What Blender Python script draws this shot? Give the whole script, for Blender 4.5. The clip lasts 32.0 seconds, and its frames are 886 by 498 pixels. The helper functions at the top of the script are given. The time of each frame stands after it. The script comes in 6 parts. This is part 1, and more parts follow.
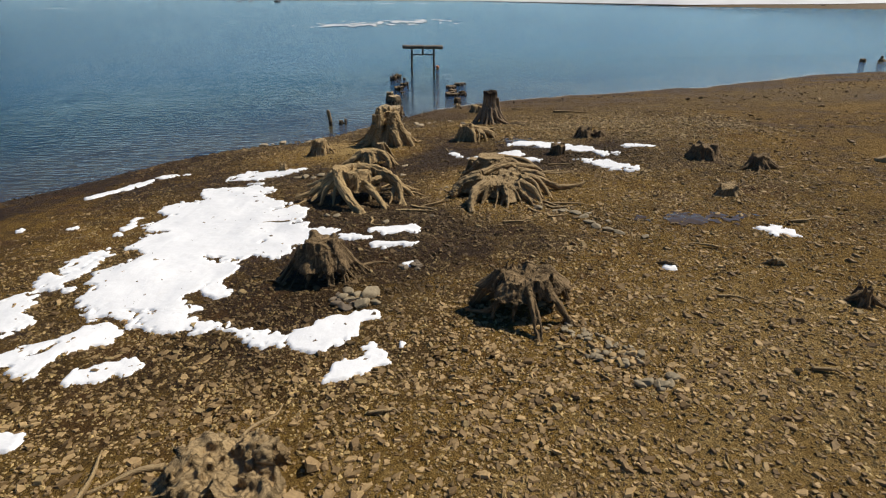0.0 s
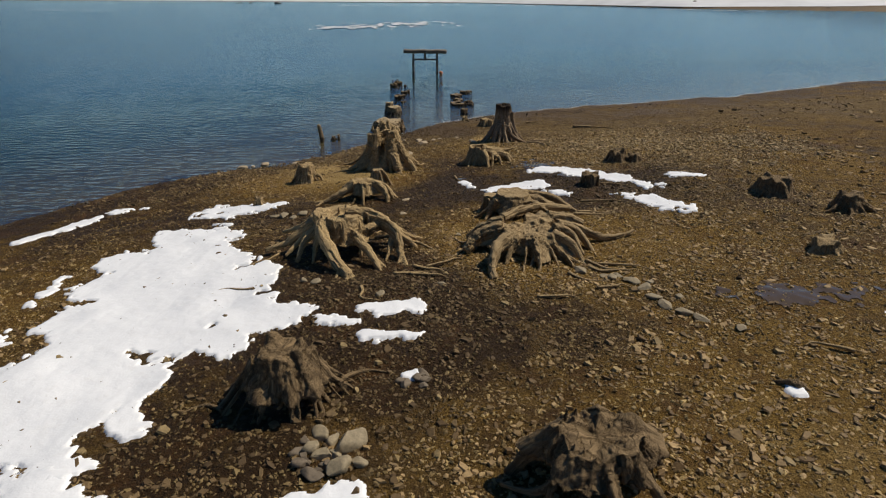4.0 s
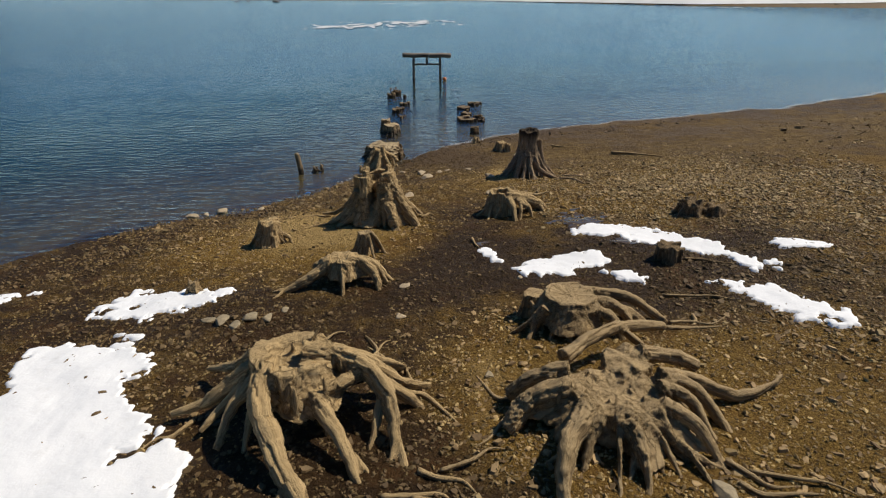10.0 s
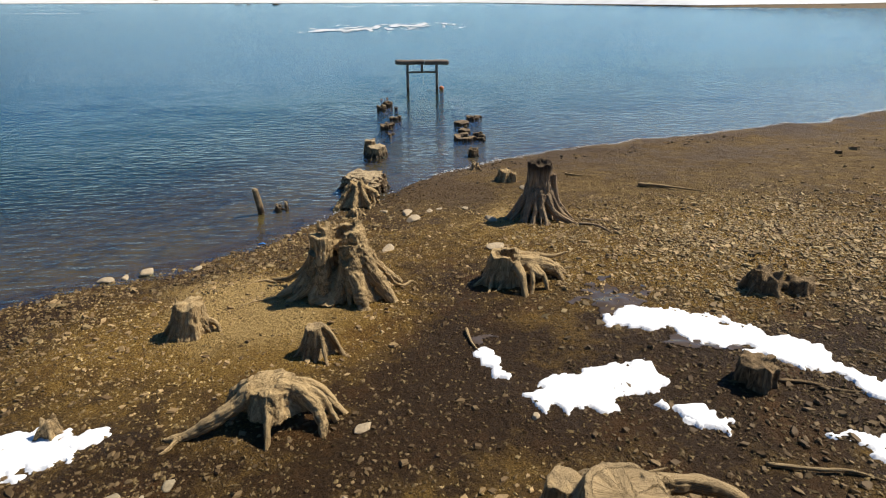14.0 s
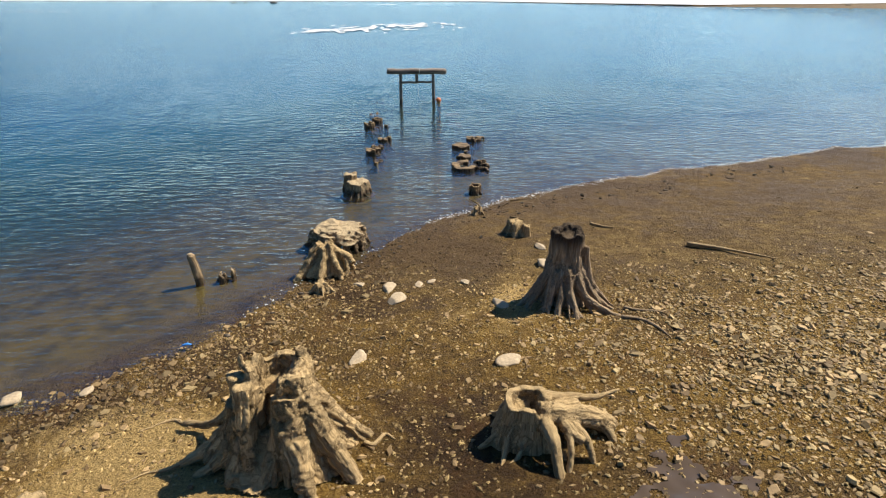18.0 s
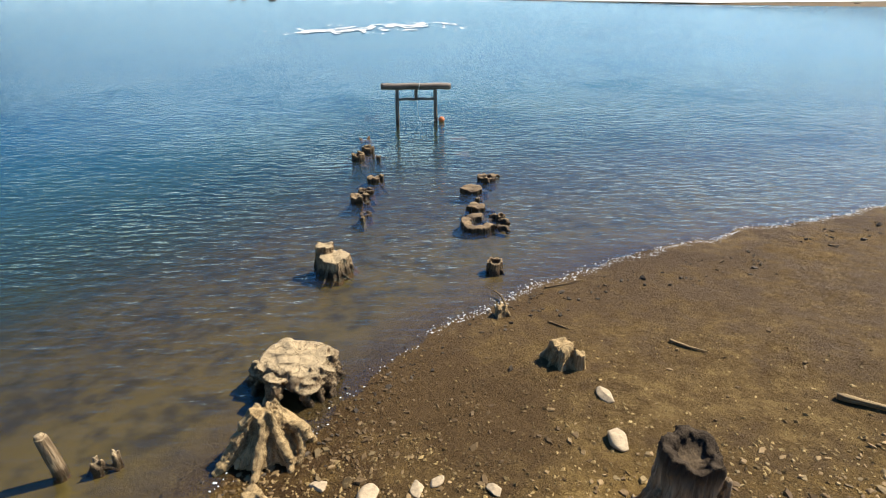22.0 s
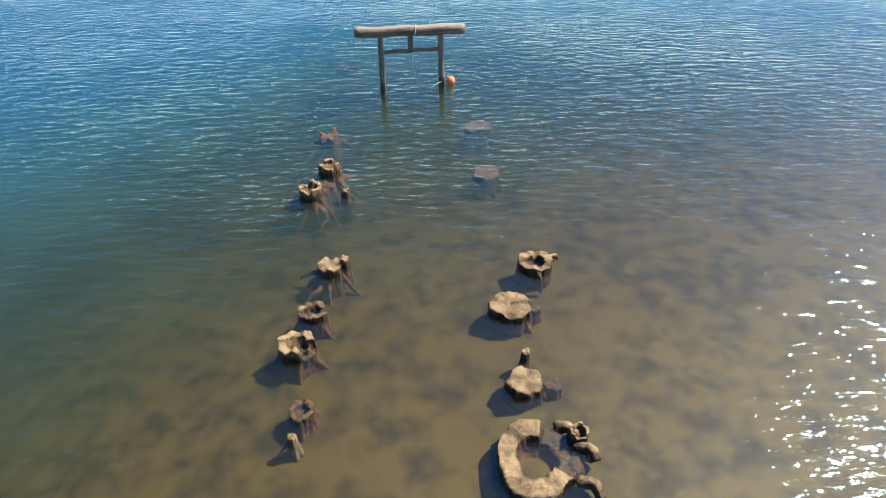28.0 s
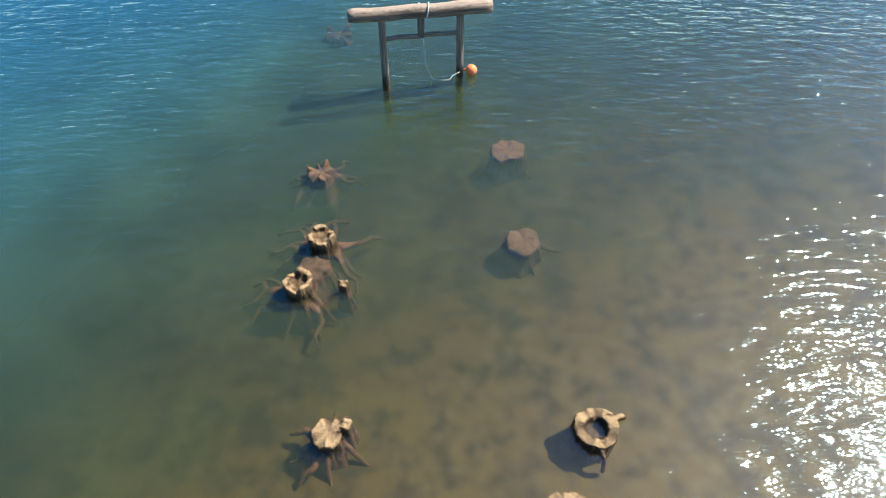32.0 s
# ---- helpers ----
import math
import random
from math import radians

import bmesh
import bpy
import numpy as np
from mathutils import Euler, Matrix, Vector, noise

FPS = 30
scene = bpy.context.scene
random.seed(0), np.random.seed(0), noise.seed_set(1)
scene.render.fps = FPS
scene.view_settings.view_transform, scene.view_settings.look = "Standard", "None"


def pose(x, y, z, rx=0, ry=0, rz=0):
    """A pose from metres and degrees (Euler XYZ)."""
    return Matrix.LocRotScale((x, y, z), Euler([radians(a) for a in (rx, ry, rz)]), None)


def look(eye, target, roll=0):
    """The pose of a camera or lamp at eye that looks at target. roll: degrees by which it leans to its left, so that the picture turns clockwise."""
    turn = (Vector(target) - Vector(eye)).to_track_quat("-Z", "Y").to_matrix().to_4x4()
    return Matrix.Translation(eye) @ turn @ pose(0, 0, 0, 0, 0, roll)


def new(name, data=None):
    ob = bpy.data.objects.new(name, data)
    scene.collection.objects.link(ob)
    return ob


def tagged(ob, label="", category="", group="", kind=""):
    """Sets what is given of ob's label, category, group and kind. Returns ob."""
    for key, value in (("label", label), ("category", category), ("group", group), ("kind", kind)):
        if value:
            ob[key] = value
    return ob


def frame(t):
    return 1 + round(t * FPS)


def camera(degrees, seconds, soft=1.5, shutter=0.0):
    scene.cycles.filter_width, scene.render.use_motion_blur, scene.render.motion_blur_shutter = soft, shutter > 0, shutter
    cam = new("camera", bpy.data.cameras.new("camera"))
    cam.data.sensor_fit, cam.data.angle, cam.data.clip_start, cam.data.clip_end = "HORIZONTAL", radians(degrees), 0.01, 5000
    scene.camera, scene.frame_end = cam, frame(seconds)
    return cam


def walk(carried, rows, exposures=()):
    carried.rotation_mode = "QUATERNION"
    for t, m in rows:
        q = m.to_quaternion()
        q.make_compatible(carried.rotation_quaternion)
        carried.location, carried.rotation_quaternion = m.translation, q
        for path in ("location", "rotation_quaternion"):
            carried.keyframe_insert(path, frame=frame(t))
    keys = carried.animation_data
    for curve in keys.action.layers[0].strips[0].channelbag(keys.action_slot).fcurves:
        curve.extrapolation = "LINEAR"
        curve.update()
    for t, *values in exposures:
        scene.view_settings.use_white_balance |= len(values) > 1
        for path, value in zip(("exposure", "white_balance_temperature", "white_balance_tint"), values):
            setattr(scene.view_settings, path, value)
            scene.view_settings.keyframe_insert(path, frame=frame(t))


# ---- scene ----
cam = camera(76.5, 32.0, soft=1.2)
PATH = [
    (0, (0.577, 7.692, 5.913), (0.617, 9.514, 5.087), 0.2),
    (1, (0.558, 8.508, 5.897), (0.601, 10.328, 5.07), 0.3),
    (2, (0.531, 9.391, 5.87), (0.57, 11.213, 5.047), 0.3),
    (3, (0.502, 10.341, 5.832), (0.54, 12.165, 5.012), 0.2),
    (3.5, (0.466, 10.81, 5.821), (0.504, 12.634, 5.001), 0.3),
    (5.5, (0.311, 12.568, 5.842), (0.344, 14.39, 5.018), 0.1),
    (6, (0.269, 12.971, 5.837), (0.302, 14.793, 5.013), 0.0),
    (7, (0.186, 13.804, 5.834), (0.219, 15.625, 5.007), -0.1),
    (8, (0.121, 14.648, 5.788), (0.153, 16.471, 4.964), -0.0),
    (9, (0.158, 15.555, 5.767), (0.192, 17.378, 4.944), 0.0),
    (10, (0.235, 16.571, 5.765), (0.271, 18.392, 4.939), 0.1),
    (11, (0.344, 17.53, 5.745), (0.374, 19.352, 4.922), -0.2),
    (12, (0.417, 18.512, 5.731), (0.45, 20.335, 4.909), -0.3),
    (13, (0.53, 19.541, 5.724), (0.56, 21.364, 4.9), -0.1),
    (13.5, (0.582, 20.034, 5.707), (0.611, 21.857, 4.885), -0.2),
    (15.5, (0.756, 22.112, 5.623), (0.778, 23.938, 4.806), -0.0),
    (16, (0.736, 22.638, 5.674), (0.768, 24.461, 4.853), 0.1),
    (17, (0.712, 23.722, 5.799), (0.753, 25.541, 4.969), 0.2),
    (18, (0.824, 24.764, 5.85), (0.856, 26.585, 5.026), -0.0),
    (19, (0.887, 25.927, 5.856), (0.918, 27.75, 5.032), 0.1),
    (20, (0.89, 27.204, 5.916), (0.922, 29.024, 5.087), 0.0),
    (21, (0.805, 28.65, 6.0), (0.839, 30.468, 5.168), 0.2),
    (22, (0.742, 30.202, 6.03), (0.773, 32.02, 5.199), -0.0),
    (22.5, (0.694, 30.987, 6.033), (0.727, 32.804, 5.197), 0.1),
    (23, (0.632, 31.767, 6.012), (0.668, 33.584, 5.178), 0.3),
    (23.5, (0.634, 32.595, 6.081), (0.662, 34.406, 5.235), -0.0),
    (24, (0.558, 33.459, 6.123), (0.59, 35.263, 5.26), 0.2),
    (24.5, (0.515, 34.323, 6.184), (0.55, 36.115, 5.297), 0.1),
    (25, (0.523, 35.297, 6.241), (0.557, 37.074, 5.324), 0.2),
    (25.5, (0.58, 36.254, 6.259), (0.608, 38.016, 5.313), 0.0),
    (27.5, (0.833, 40.052, 6.69), (0.833, 41.682, 5.531), -0.6),
    (28, (0.77, 40.73, 6.855), (0.779, 42.331, 5.657), -0.4),
    (28.5, (0.755, 41.389, 7.065), (0.76, 42.954, 5.819), -0.6),
    (29, (0.68, 42.063, 7.198), (0.689, 43.591, 5.908), -0.5),
    (30, (0.538, 43.529, 7.323), (0.557, 44.999, 5.967), -0.0),
    (31, (0.453, 44.975, 7.687), (0.469, 46.369, 6.253), 0.0),
    (31.5, (0.344, 45.495, 7.886), (0.363, 46.853, 6.418), 0.3),
    (32, (0.288, 45.867, 8.135), (0.302, 47.184, 6.63), 0.1),
]
walk(cam, [(t, look(eye, target, roll)) for t, eye, target, roll in PATH],
     exposures=[(0, -0.2), (3, -0.42), (6, -0.53), (9, -0.44), (11, -0.05), (13, 0.17), (16, 0.48), (19, 0.68), (22, 0.75), (25, 0.85), (28, 1.2), (32, 1.36)])

# ---- the lie of the land: a shoreline, and heights by the distance from it ----
SHORE = [(-90, -90), (-40, -14), (-20, 15.2), (-12.8, 24.4), (-10.7, 27.2), (-7.6, 31.1), (-5.0, 32.4), (-3.0, 34.7),
         (-1.0, 37.5), (0.8, 39.4), (2.6, 41.0), (5.2, 42.4), (10.0, 44.5), (19.5, 48.0), (29, 53.2), (33.5, 55.5),
         (40, 57.2), (70, 62), (130, 70), (200, 100)]


def shore_distance(x, y):
    """Metres from the waterline, positive on land."""
    x, y = np.asarray(x, float), np.asarray(y, float)
    best, side = np.full(x.shape, 1e9), np.zeros(x.shape)
    for (ax, ay), (bx, by) in zip(SHORE, SHORE[1:]):
        ux, uy = bx - ax, by - ay
        k = np.clip(((x - ax) * ux + (y - ay) * uy) / (ux * ux + uy * uy), 0, 1)
        dx, dy = x - ax - k * ux, y - ay - k * uy
        d = np.hypot(dx, dy)
        cross = ux * (y - ay) - uy * (x - ax)
        near = d < best
        best, side = np.where(near, d, best), np.where(near, -np.sign(cross), side)
    return best * side


def waves(x, y, size, seed):
    """Smooth value noise between -1 and 1 at the given size in metres."""
    u, v = np.asarray(x, float) / size + seed * 7.31, np.asarray(y, float) / size + seed * 3.17
    i, j = np.floor(u), np.floor(v)
    f, g = u - i, v - j
    f, g = f * f * (3 - 2 * f), g * g * (3 - 2 * g)

    def corner(a, b):
        h = np.sin(a * 127.1 + b * 311.7 + seed * 74.7) * 43758.5453
        return 2 * (h - np.floor(h)) - 1

    return (corner(i, j) * (1 - f) + corner(i + 1, j) * f) * (1 - g) + (corner(i, j + 1) * (1 - f) + corner(i + 1, j + 1) * f) * g


def ground_height(x, y, clods=1.0):
    d = shore_distance(x, y) + 0.35 * waves(x, y, 2.3, 1) + 0.12 * waves(x, y, 0.7, 2)
    steep = 1 + 0.45 / (1 + np.exp(np.clip((np.asarray(x, float) + 5.5) / 1.6, -30, 30)))
    d = np.where(d < 0, np.maximum(d * steep, d - 12), d)
    land = np.interp(d, [-400, -60, -22, -8, 0, 2.2, 6, 12, 15, 20, 40, 400], [-30, -9, -1.5, -0.42, 0, 0.11, 0.43, 0.98, 1.2, 1.44, 2.0, 6.0])
    rough = np.clip(d * 0.4, 0.1, 1) * (1 - 0.45 * np.clip(np.exp(-((np.asarray(x, float) - 7) / 7) ** 2 - ((np.asarray(y, float) - 38.5) / 3.6) ** 2) * 1.4, 0, 1))
    lumps = 0.016 * waves(x, y, 0.27, 5) + 0.012 * waves(x, y, 0.13, 6)
    return land + np.clip(d * 0.2 + 0.3, 0.15, 1) * (0.05 * waves(x, y, 1.9, 3) + 0.03 * waves(x, y, 0.6, 4)) + rough * clods * lumps

# ---- world, sun ----
SUN_AZIMUTH, SUN_HEIGHT = math.atan2(0.92, 0.39), radians(50)
world = bpy.data.worlds.new("sky")
scene.world = world
world.use_nodes = True
sky = world.node_tree.nodes.new("ShaderNodeTexSky")
sky.sky_type, sky.sun_disc = "NISHITA", False
sky.sun_elevation, sky.sun_rotation = SUN_HEIGHT, SUN_AZIMUTH
sky.air_density, sky.dust_density, sky.ozone_density, sky.altitude = 1.0, 1.3, 4.0, 900
deeper = world.node_tree.nodes.new("ShaderNodeHueSaturation")
deeper.inputs["Saturation"].default_value = 1.32
world.node_tree.links.new(sky.outputs[0], deeper.inputs["Color"])
world.node_tree.links.new(deeper.outputs[0], world.node_tree.nodes["Background"].inputs[0])
world.node_tree.nodes["Background"].inputs[1].default_value = 0.067
sun = new("sun", bpy.data.lights.new("sun", "SUN"))
sun.data.energy, sun.data.angle, sun.data.color = 5.0, radians(0.53), (1.0, 0.91, 0.77)
sun.matrix_world = look((40 * math.sin(SUN_AZIMUTH), 40 * math.cos(SUN_AZIMUTH), 40 * math.tan(SUN_HEIGHT)), (0, 0, 0))


# ---- materials ----
def material(name, rough=0.85, specular=0.3):
    m = bpy.data.materials.new(name)
    m.use_nodes = True
    b = m.node_tree.nodes["Principled BSDF"]
    b.inputs["Roughness"].default_value, b.inputs["Specular IOR Level"].default_value = rough, specular
    return m, m.node_tree, b


def node(tree, kind, **values):
    n = tree.nodes.new(kind)
    for key, value in values.items():
        n.inputs[key.replace("_", " ")].default_value = value
    return n


def noise_of(tree, vector, scale, detail=4.0, rough=0.6):
    n = node(tree, "ShaderNodeTexNoise", Scale=scale, Detail=detail, Roughness=rough)
    if vector:
        tree.links.new(vector, n.inputs["Vector"])
    return n.outputs["Fac"]


def ramp(tree, fac, *stops):
    """stops: (position, colour); a colour may be one number."""
    n = tree.nodes.new("ShaderNodeValToRGB")
    tree.links.new(fac, n.inputs[0])
    while len(n.color_ramp.elements) < len(stops):
        n.color_ramp.elements.new(0.5)
    for e, (at, c) in zip(n.color_ramp.elements, stops):
        e.position = at
        e.color = (c, c, c, 1) if isinstance(c, (int, float)) else (*c, 1)
    return n.outputs[0]


def mix(tree, fac, a, b, blend="MIX"):
    n = tree.nodes.new("ShaderNodeMix")
    n.data_type, n.blend_type = "RGBA", blend
    for value, socket in ((fac, n.inputs[0]), (a, n.inputs[6]), (b, n.inputs[7])):
        if isinstance(value, bpy.types.NodeSocket):
            tree.links.new(value, socket)
        else:
            socket.default_value = value if isinstance(value, (int, float)) else (*value, 1)
    return n.outputs[2]


def calc(tree, operation, a, b=0.0, clamp=False):
    n = tree.nodes.new("ShaderNodeMath")
    n.operation, n.use_clamp = operation, clamp
    for value, socket in ((a, n.inputs[0]), (b, n.inputs[1])):
        if isinstance(value, bpy.types.NodeSocket):
            tree.links.new(value, socket)
        else:
            socket.default_value = value
    return n.outputs[0]


def bump(tree, height, strength, distance, shader):
    n = node(tree, "ShaderNodeBump", Strength=strength, Distance=distance)
    tree.links.new(height, n.inputs["Height"])
    tree.links.new(n.outputs[0], shader.inputs["Normal"])
    return n


def place(tree):
    return tree.nodes.new("ShaderNodeNewGeometry").outputs["Position"]


def attribute(tree, name, output):
    n = tree.nodes.new("ShaderNodeAttribute")
    n.attribute_name = name
    return n.outputs[output]


def earth_material():
    m, t, b = material("earth", 0.8, 0.22)
    p = place(t)
    big, mid, fine = noise_of(t, p, 0.45, 3), noise_of(t, p, 2.2, 5, 0.65), noise_of(t, p, 30, 8, 0.85)
    clod = noise_of(t, p, 9.5, 6, 0.72)
    dry = ramp(t, fine, (0.34, (0.063, 0.033, 0.007)), (0.48, (0.2, 0.113, 0.023)), (0.64, (0.45, 0.285, 0.075)))
    damp = ramp(t, fine, (0.3, (0.02, 0.01, 0.003)), (0.55, (0.055, 0.0285, 0.008)), (0.8, (0.15, 0.084, 0.026)))
    patchy = calc(t, "ADD", calc(t, "MULTIPLY", big, 0.45), calc(t, "MULTIPLY", mid, 0.55))
    where = calc(t, "ADD", attribute(t, "wet", "Fac"), calc(t, "MULTIPLY", calc(t, "SUBTRACT", patchy, 0.5), 4.2), True)
    colour = mix(t, where, dry, damp)
    rust = ramp(t, noise_of(t, p, 1.1, 5, 0.6), (0.52, 0.0), (0.7, 0.5))
    colour = mix(t, rust, colour, (0.15, 0.068, 0.015))
    colour = mix(t, ramp(t, clod, (0.3, 0.5), (0.42, 0.0)), colour, (0.03, 0.018, 0.008))
    sand = attribute(t, "sand", "Fac")
    colour = mix(t, sand, colour, mix(t, where, mix(t, fine, (0.145, 0.092, 0.03), (0.29, 0.196, 0.074)), mix(t, fine, (0.066, 0.037, 0.011), (0.135, 0.079, 0.026))))
    colour = mix(t, calc(t, "MULTIPLY", sand, ramp(t, noise_of(t, p, 3.0, 7, 0.75), (0.42, 0.75), (0.58, 0.0))), colour, (0.082, 0.046, 0.013))
    crust = ramp(t, calc(t, "ADD", attribute(t, "bleach", "Fac"), calc(t, "MULTIPLY", calc(t, "SUBTRACT", noise_of(t, p, 2.6, 6, 0.7), 0.5), 1.3)), (0.3, 0.0), (0.75, 0.9))
    colour = mix(t, crust, colour, ramp(t, fine, (0.36, (0.25, 0.155, 0.05)), (0.6, (0.62, 0.43, 0.17))))
    level = t.nodes.new("ShaderNodeSeparateXYZ")
    t.links.new(p, level.inputs[0])
    drowned = ramp(t, calc(t, "ADD", level.outputs[2], 0.5), (0.4, 0.9), (0.495, 0.0))
    colour = mix(t, drowned, colour, mix(t, ramp(t, calc(t, "ADD", calc(t, "MULTIPLY", mid, 0.6), calc(t, "MULTIPLY", noise_of(t, p, 1.1, 4, 0.6), 0.4)), (0.38, 0.0), (0.56, 1.0)), (0.034, 0.025, 0.006), (0.11, 0.074, 0.013)))
    t.links.new(colour, b.inputs["Base Color"])
    slick = calc(t, "ADD", where, attribute(t, "rim", "Fac"), True)
    t.links.new(ramp(t, slick, (0.3, 0.92), (1.0, 0.6)), b.inputs["Roughness"])
    relief = calc(t, "ADD", calc(t, "MULTIPLY", clod, calc(t, "SUBTRACT", 1.4, calc(t, "MULTIPLY", sand, 0.75))), calc(t, "MULTIPLY", fine, 0.3))
    relief = calc(t, "MULTIPLY", relief, calc(t, "SUBTRACT", 1.0, drowned))
    bump(t, relief, 1.0, 0.13, b)
    return m


def stone_material(name, dark, light, wet=0.0):
    m, t, b = material(name, 0.75 - 0.4 * wet, 0.4)
    p = place(t)
    g = t.nodes.new("ShaderNodeNewGeometry")
    own = ramp(t, g.outputs["Random Per Island"], (0.0, dark), (0.55, tuple((a + c) / 2 for a, c in zip(dark, light))), (1.0, light))
    spots = ramp(t, noise_of(t, p, 22, 5, 0.7), (0.3, 0.62), (0.7, 1.15))
    stained = calc(t, "MULTIPLY", attribute(t, "wet", "Fac"), 0.75, True)
    colour = mix(t, stained, mix(t, 1.0, own, spots, "MULTIPLY"), tuple(c * 0.45 for c in dark))
    t.links.new(colour, b.inputs["Base Color"])
    bump(t, noise_of(t, p, 40, 5), 0.4, 0.01, b)
    return m


def wood_material(name, dark, light, top_tint=(0.36, 0.26, 0.145), top_share=0.6, soaked=0.0, charred=None):
    """Weathered wood with fibres along "grain"; what faces up takes a paler colour; soaked: how high above the lake it
    is wet.
    """
    m, t, b = material(name, 0.88, 0.2)
    p = place(t)
    grain = attribute(t, "grain", "Vector")
    fibre = noise_of(t, grain, 34, 6, 0.7)
    broad = noise_of(t, grain, 8, 4)
    colour = mix(t, ramp(t, fibre, (0.34, 0.0), (0.66, 1.0)), dark, light)
    colour = mix(t, ramp(t, broad, (0.32, 0.75), (0.55, 0.0)), colour, tuple(c * 0.4 for c in dark))
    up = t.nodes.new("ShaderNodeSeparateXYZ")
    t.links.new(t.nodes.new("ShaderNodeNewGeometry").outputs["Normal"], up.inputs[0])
    lie = calc(t, "MULTIPLY", ramp(t, calc(t, "ADD", up.outputs[2], calc(t, "MULTIPLY", calc(t, "SUBTRACT", noise_of(t, p, 7, 5), 0.5), 1.1)), (0.45, 0.0), (0.85, 1.0)), top_share)
    colour = mix(t, lie, colour, mix(t, noise_of(t, p, 30, 4), tuple(c * 0.7 for c in top_tint), tuple(min(1, c * 1.25) for c in top_tint)))
    high = t.nodes.new("ShaderNodeSeparateXYZ")
    t.links.new(p, high.inputs[0])
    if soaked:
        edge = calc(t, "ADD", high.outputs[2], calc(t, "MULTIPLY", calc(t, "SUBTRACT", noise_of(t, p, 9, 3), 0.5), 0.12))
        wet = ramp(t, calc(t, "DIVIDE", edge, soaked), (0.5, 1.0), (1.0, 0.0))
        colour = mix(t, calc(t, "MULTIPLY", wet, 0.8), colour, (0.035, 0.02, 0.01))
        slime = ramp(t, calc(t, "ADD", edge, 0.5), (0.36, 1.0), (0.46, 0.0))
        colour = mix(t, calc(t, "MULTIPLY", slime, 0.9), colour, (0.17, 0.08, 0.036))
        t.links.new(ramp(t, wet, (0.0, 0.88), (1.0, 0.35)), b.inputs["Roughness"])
    if charred:
        edge = calc(t, "ADD", high.outputs[2], calc(t, "MULTIPLY", calc(t, "SUBTRACT", fibre, 0.5), 0.35))
        colour = mix(t, ramp(t, calc(t, "DIVIDE", edge, 2.0), (charred / 2 - 0.08, 0.0), (charred / 2 + 0.03, 0.85)), colour, (0.018, 0.012, 0.009))
    t.links.new(colour, b.inputs["Base Color"])
    bump(t, calc(t, "ADD", calc(t, "ADD", fibre, calc(t, "MULTIPLY", broad, 0.6)), calc(t, "MULTIPLY", noise_of(t, p, 45, 4), 0.35)), 1.0, 0.03, b)
    return m


def snow_material():
    m, t, b = material("old_snow", 0.6, 0.3)
    p = place(t)
    b.inputs["Subsurface Weight"].default_value = 0.0
    grime = ramp(t, noise_of(t, p, 3.5, 6, 0.7), (0.55, 0.0), (0.8, 0.35))
    t.links.new(mix(t, grime, (0.93, 0.94, 0.95), (0.72, 0.7, 0.66)), b.inputs["Base Color"])
    bump(t, calc(t, "ADD", noise_of(t, p, 7, 5), calc(t, "MULTIPLY", noise_of(t, p, 40, 4), 0.3)), 0.35, 0.03, b)
    return m


def murk_material(name, share, level, fade):
    """One of several thin veils for the water's scatter, tinted bluer over deeper bed."""
    m, t, b = material(name, 1.0, 0.0)
    depth = attribute(t, "depth", "Fac")
    murk = calc(t, "MULTIPLY", ramp(t, calc(t, "ADD", depth, level), (0.0, 0.0), (fade, 1.0)), share)
    # Light scattered in the depth put into the colour: brown shallows to blue.
    tint = ramp(t, calc(t, "DIVIDE", depth, 5.0), (0.0, (0.08, 0.05, 0.007)), (0.06, (0.056, 0.045, 0.008)), (0.12, (0.048, 0.057, 0.014)), (0.22, (0.043, 0.068, 0.036)), (0.42, (0.036, 0.092, 0.09)), (1.0, (0.02, 0.105, 0.185)))
    cloud = ramp(t, noise_of(t, place(t), 0.5, 4, 0.6), (0.35, 0.8), (0.65, 1.15))
    clear, body = node(t, "ShaderNodeBsdfTransparent"), node(t, "ShaderNodeBsdfDiffuse")
    clear.inputs[0].default_value = (1, 1, 1, 1)
    t.links.new(mix(t, 1.0, tint, cloud, "MULTIPLY"), body.inputs[0])
    last = t.nodes.new("ShaderNodeMixShader")
    for a, c in ((murk, 0), (clear.outputs[0], 1), (body.outputs[0], 2)):
        t.links.new(a, last.inputs[c])
    t.nodes.remove(b)
    t.links.new(last.outputs[0], t.nodes["Material Output"].inputs[0])
    return m


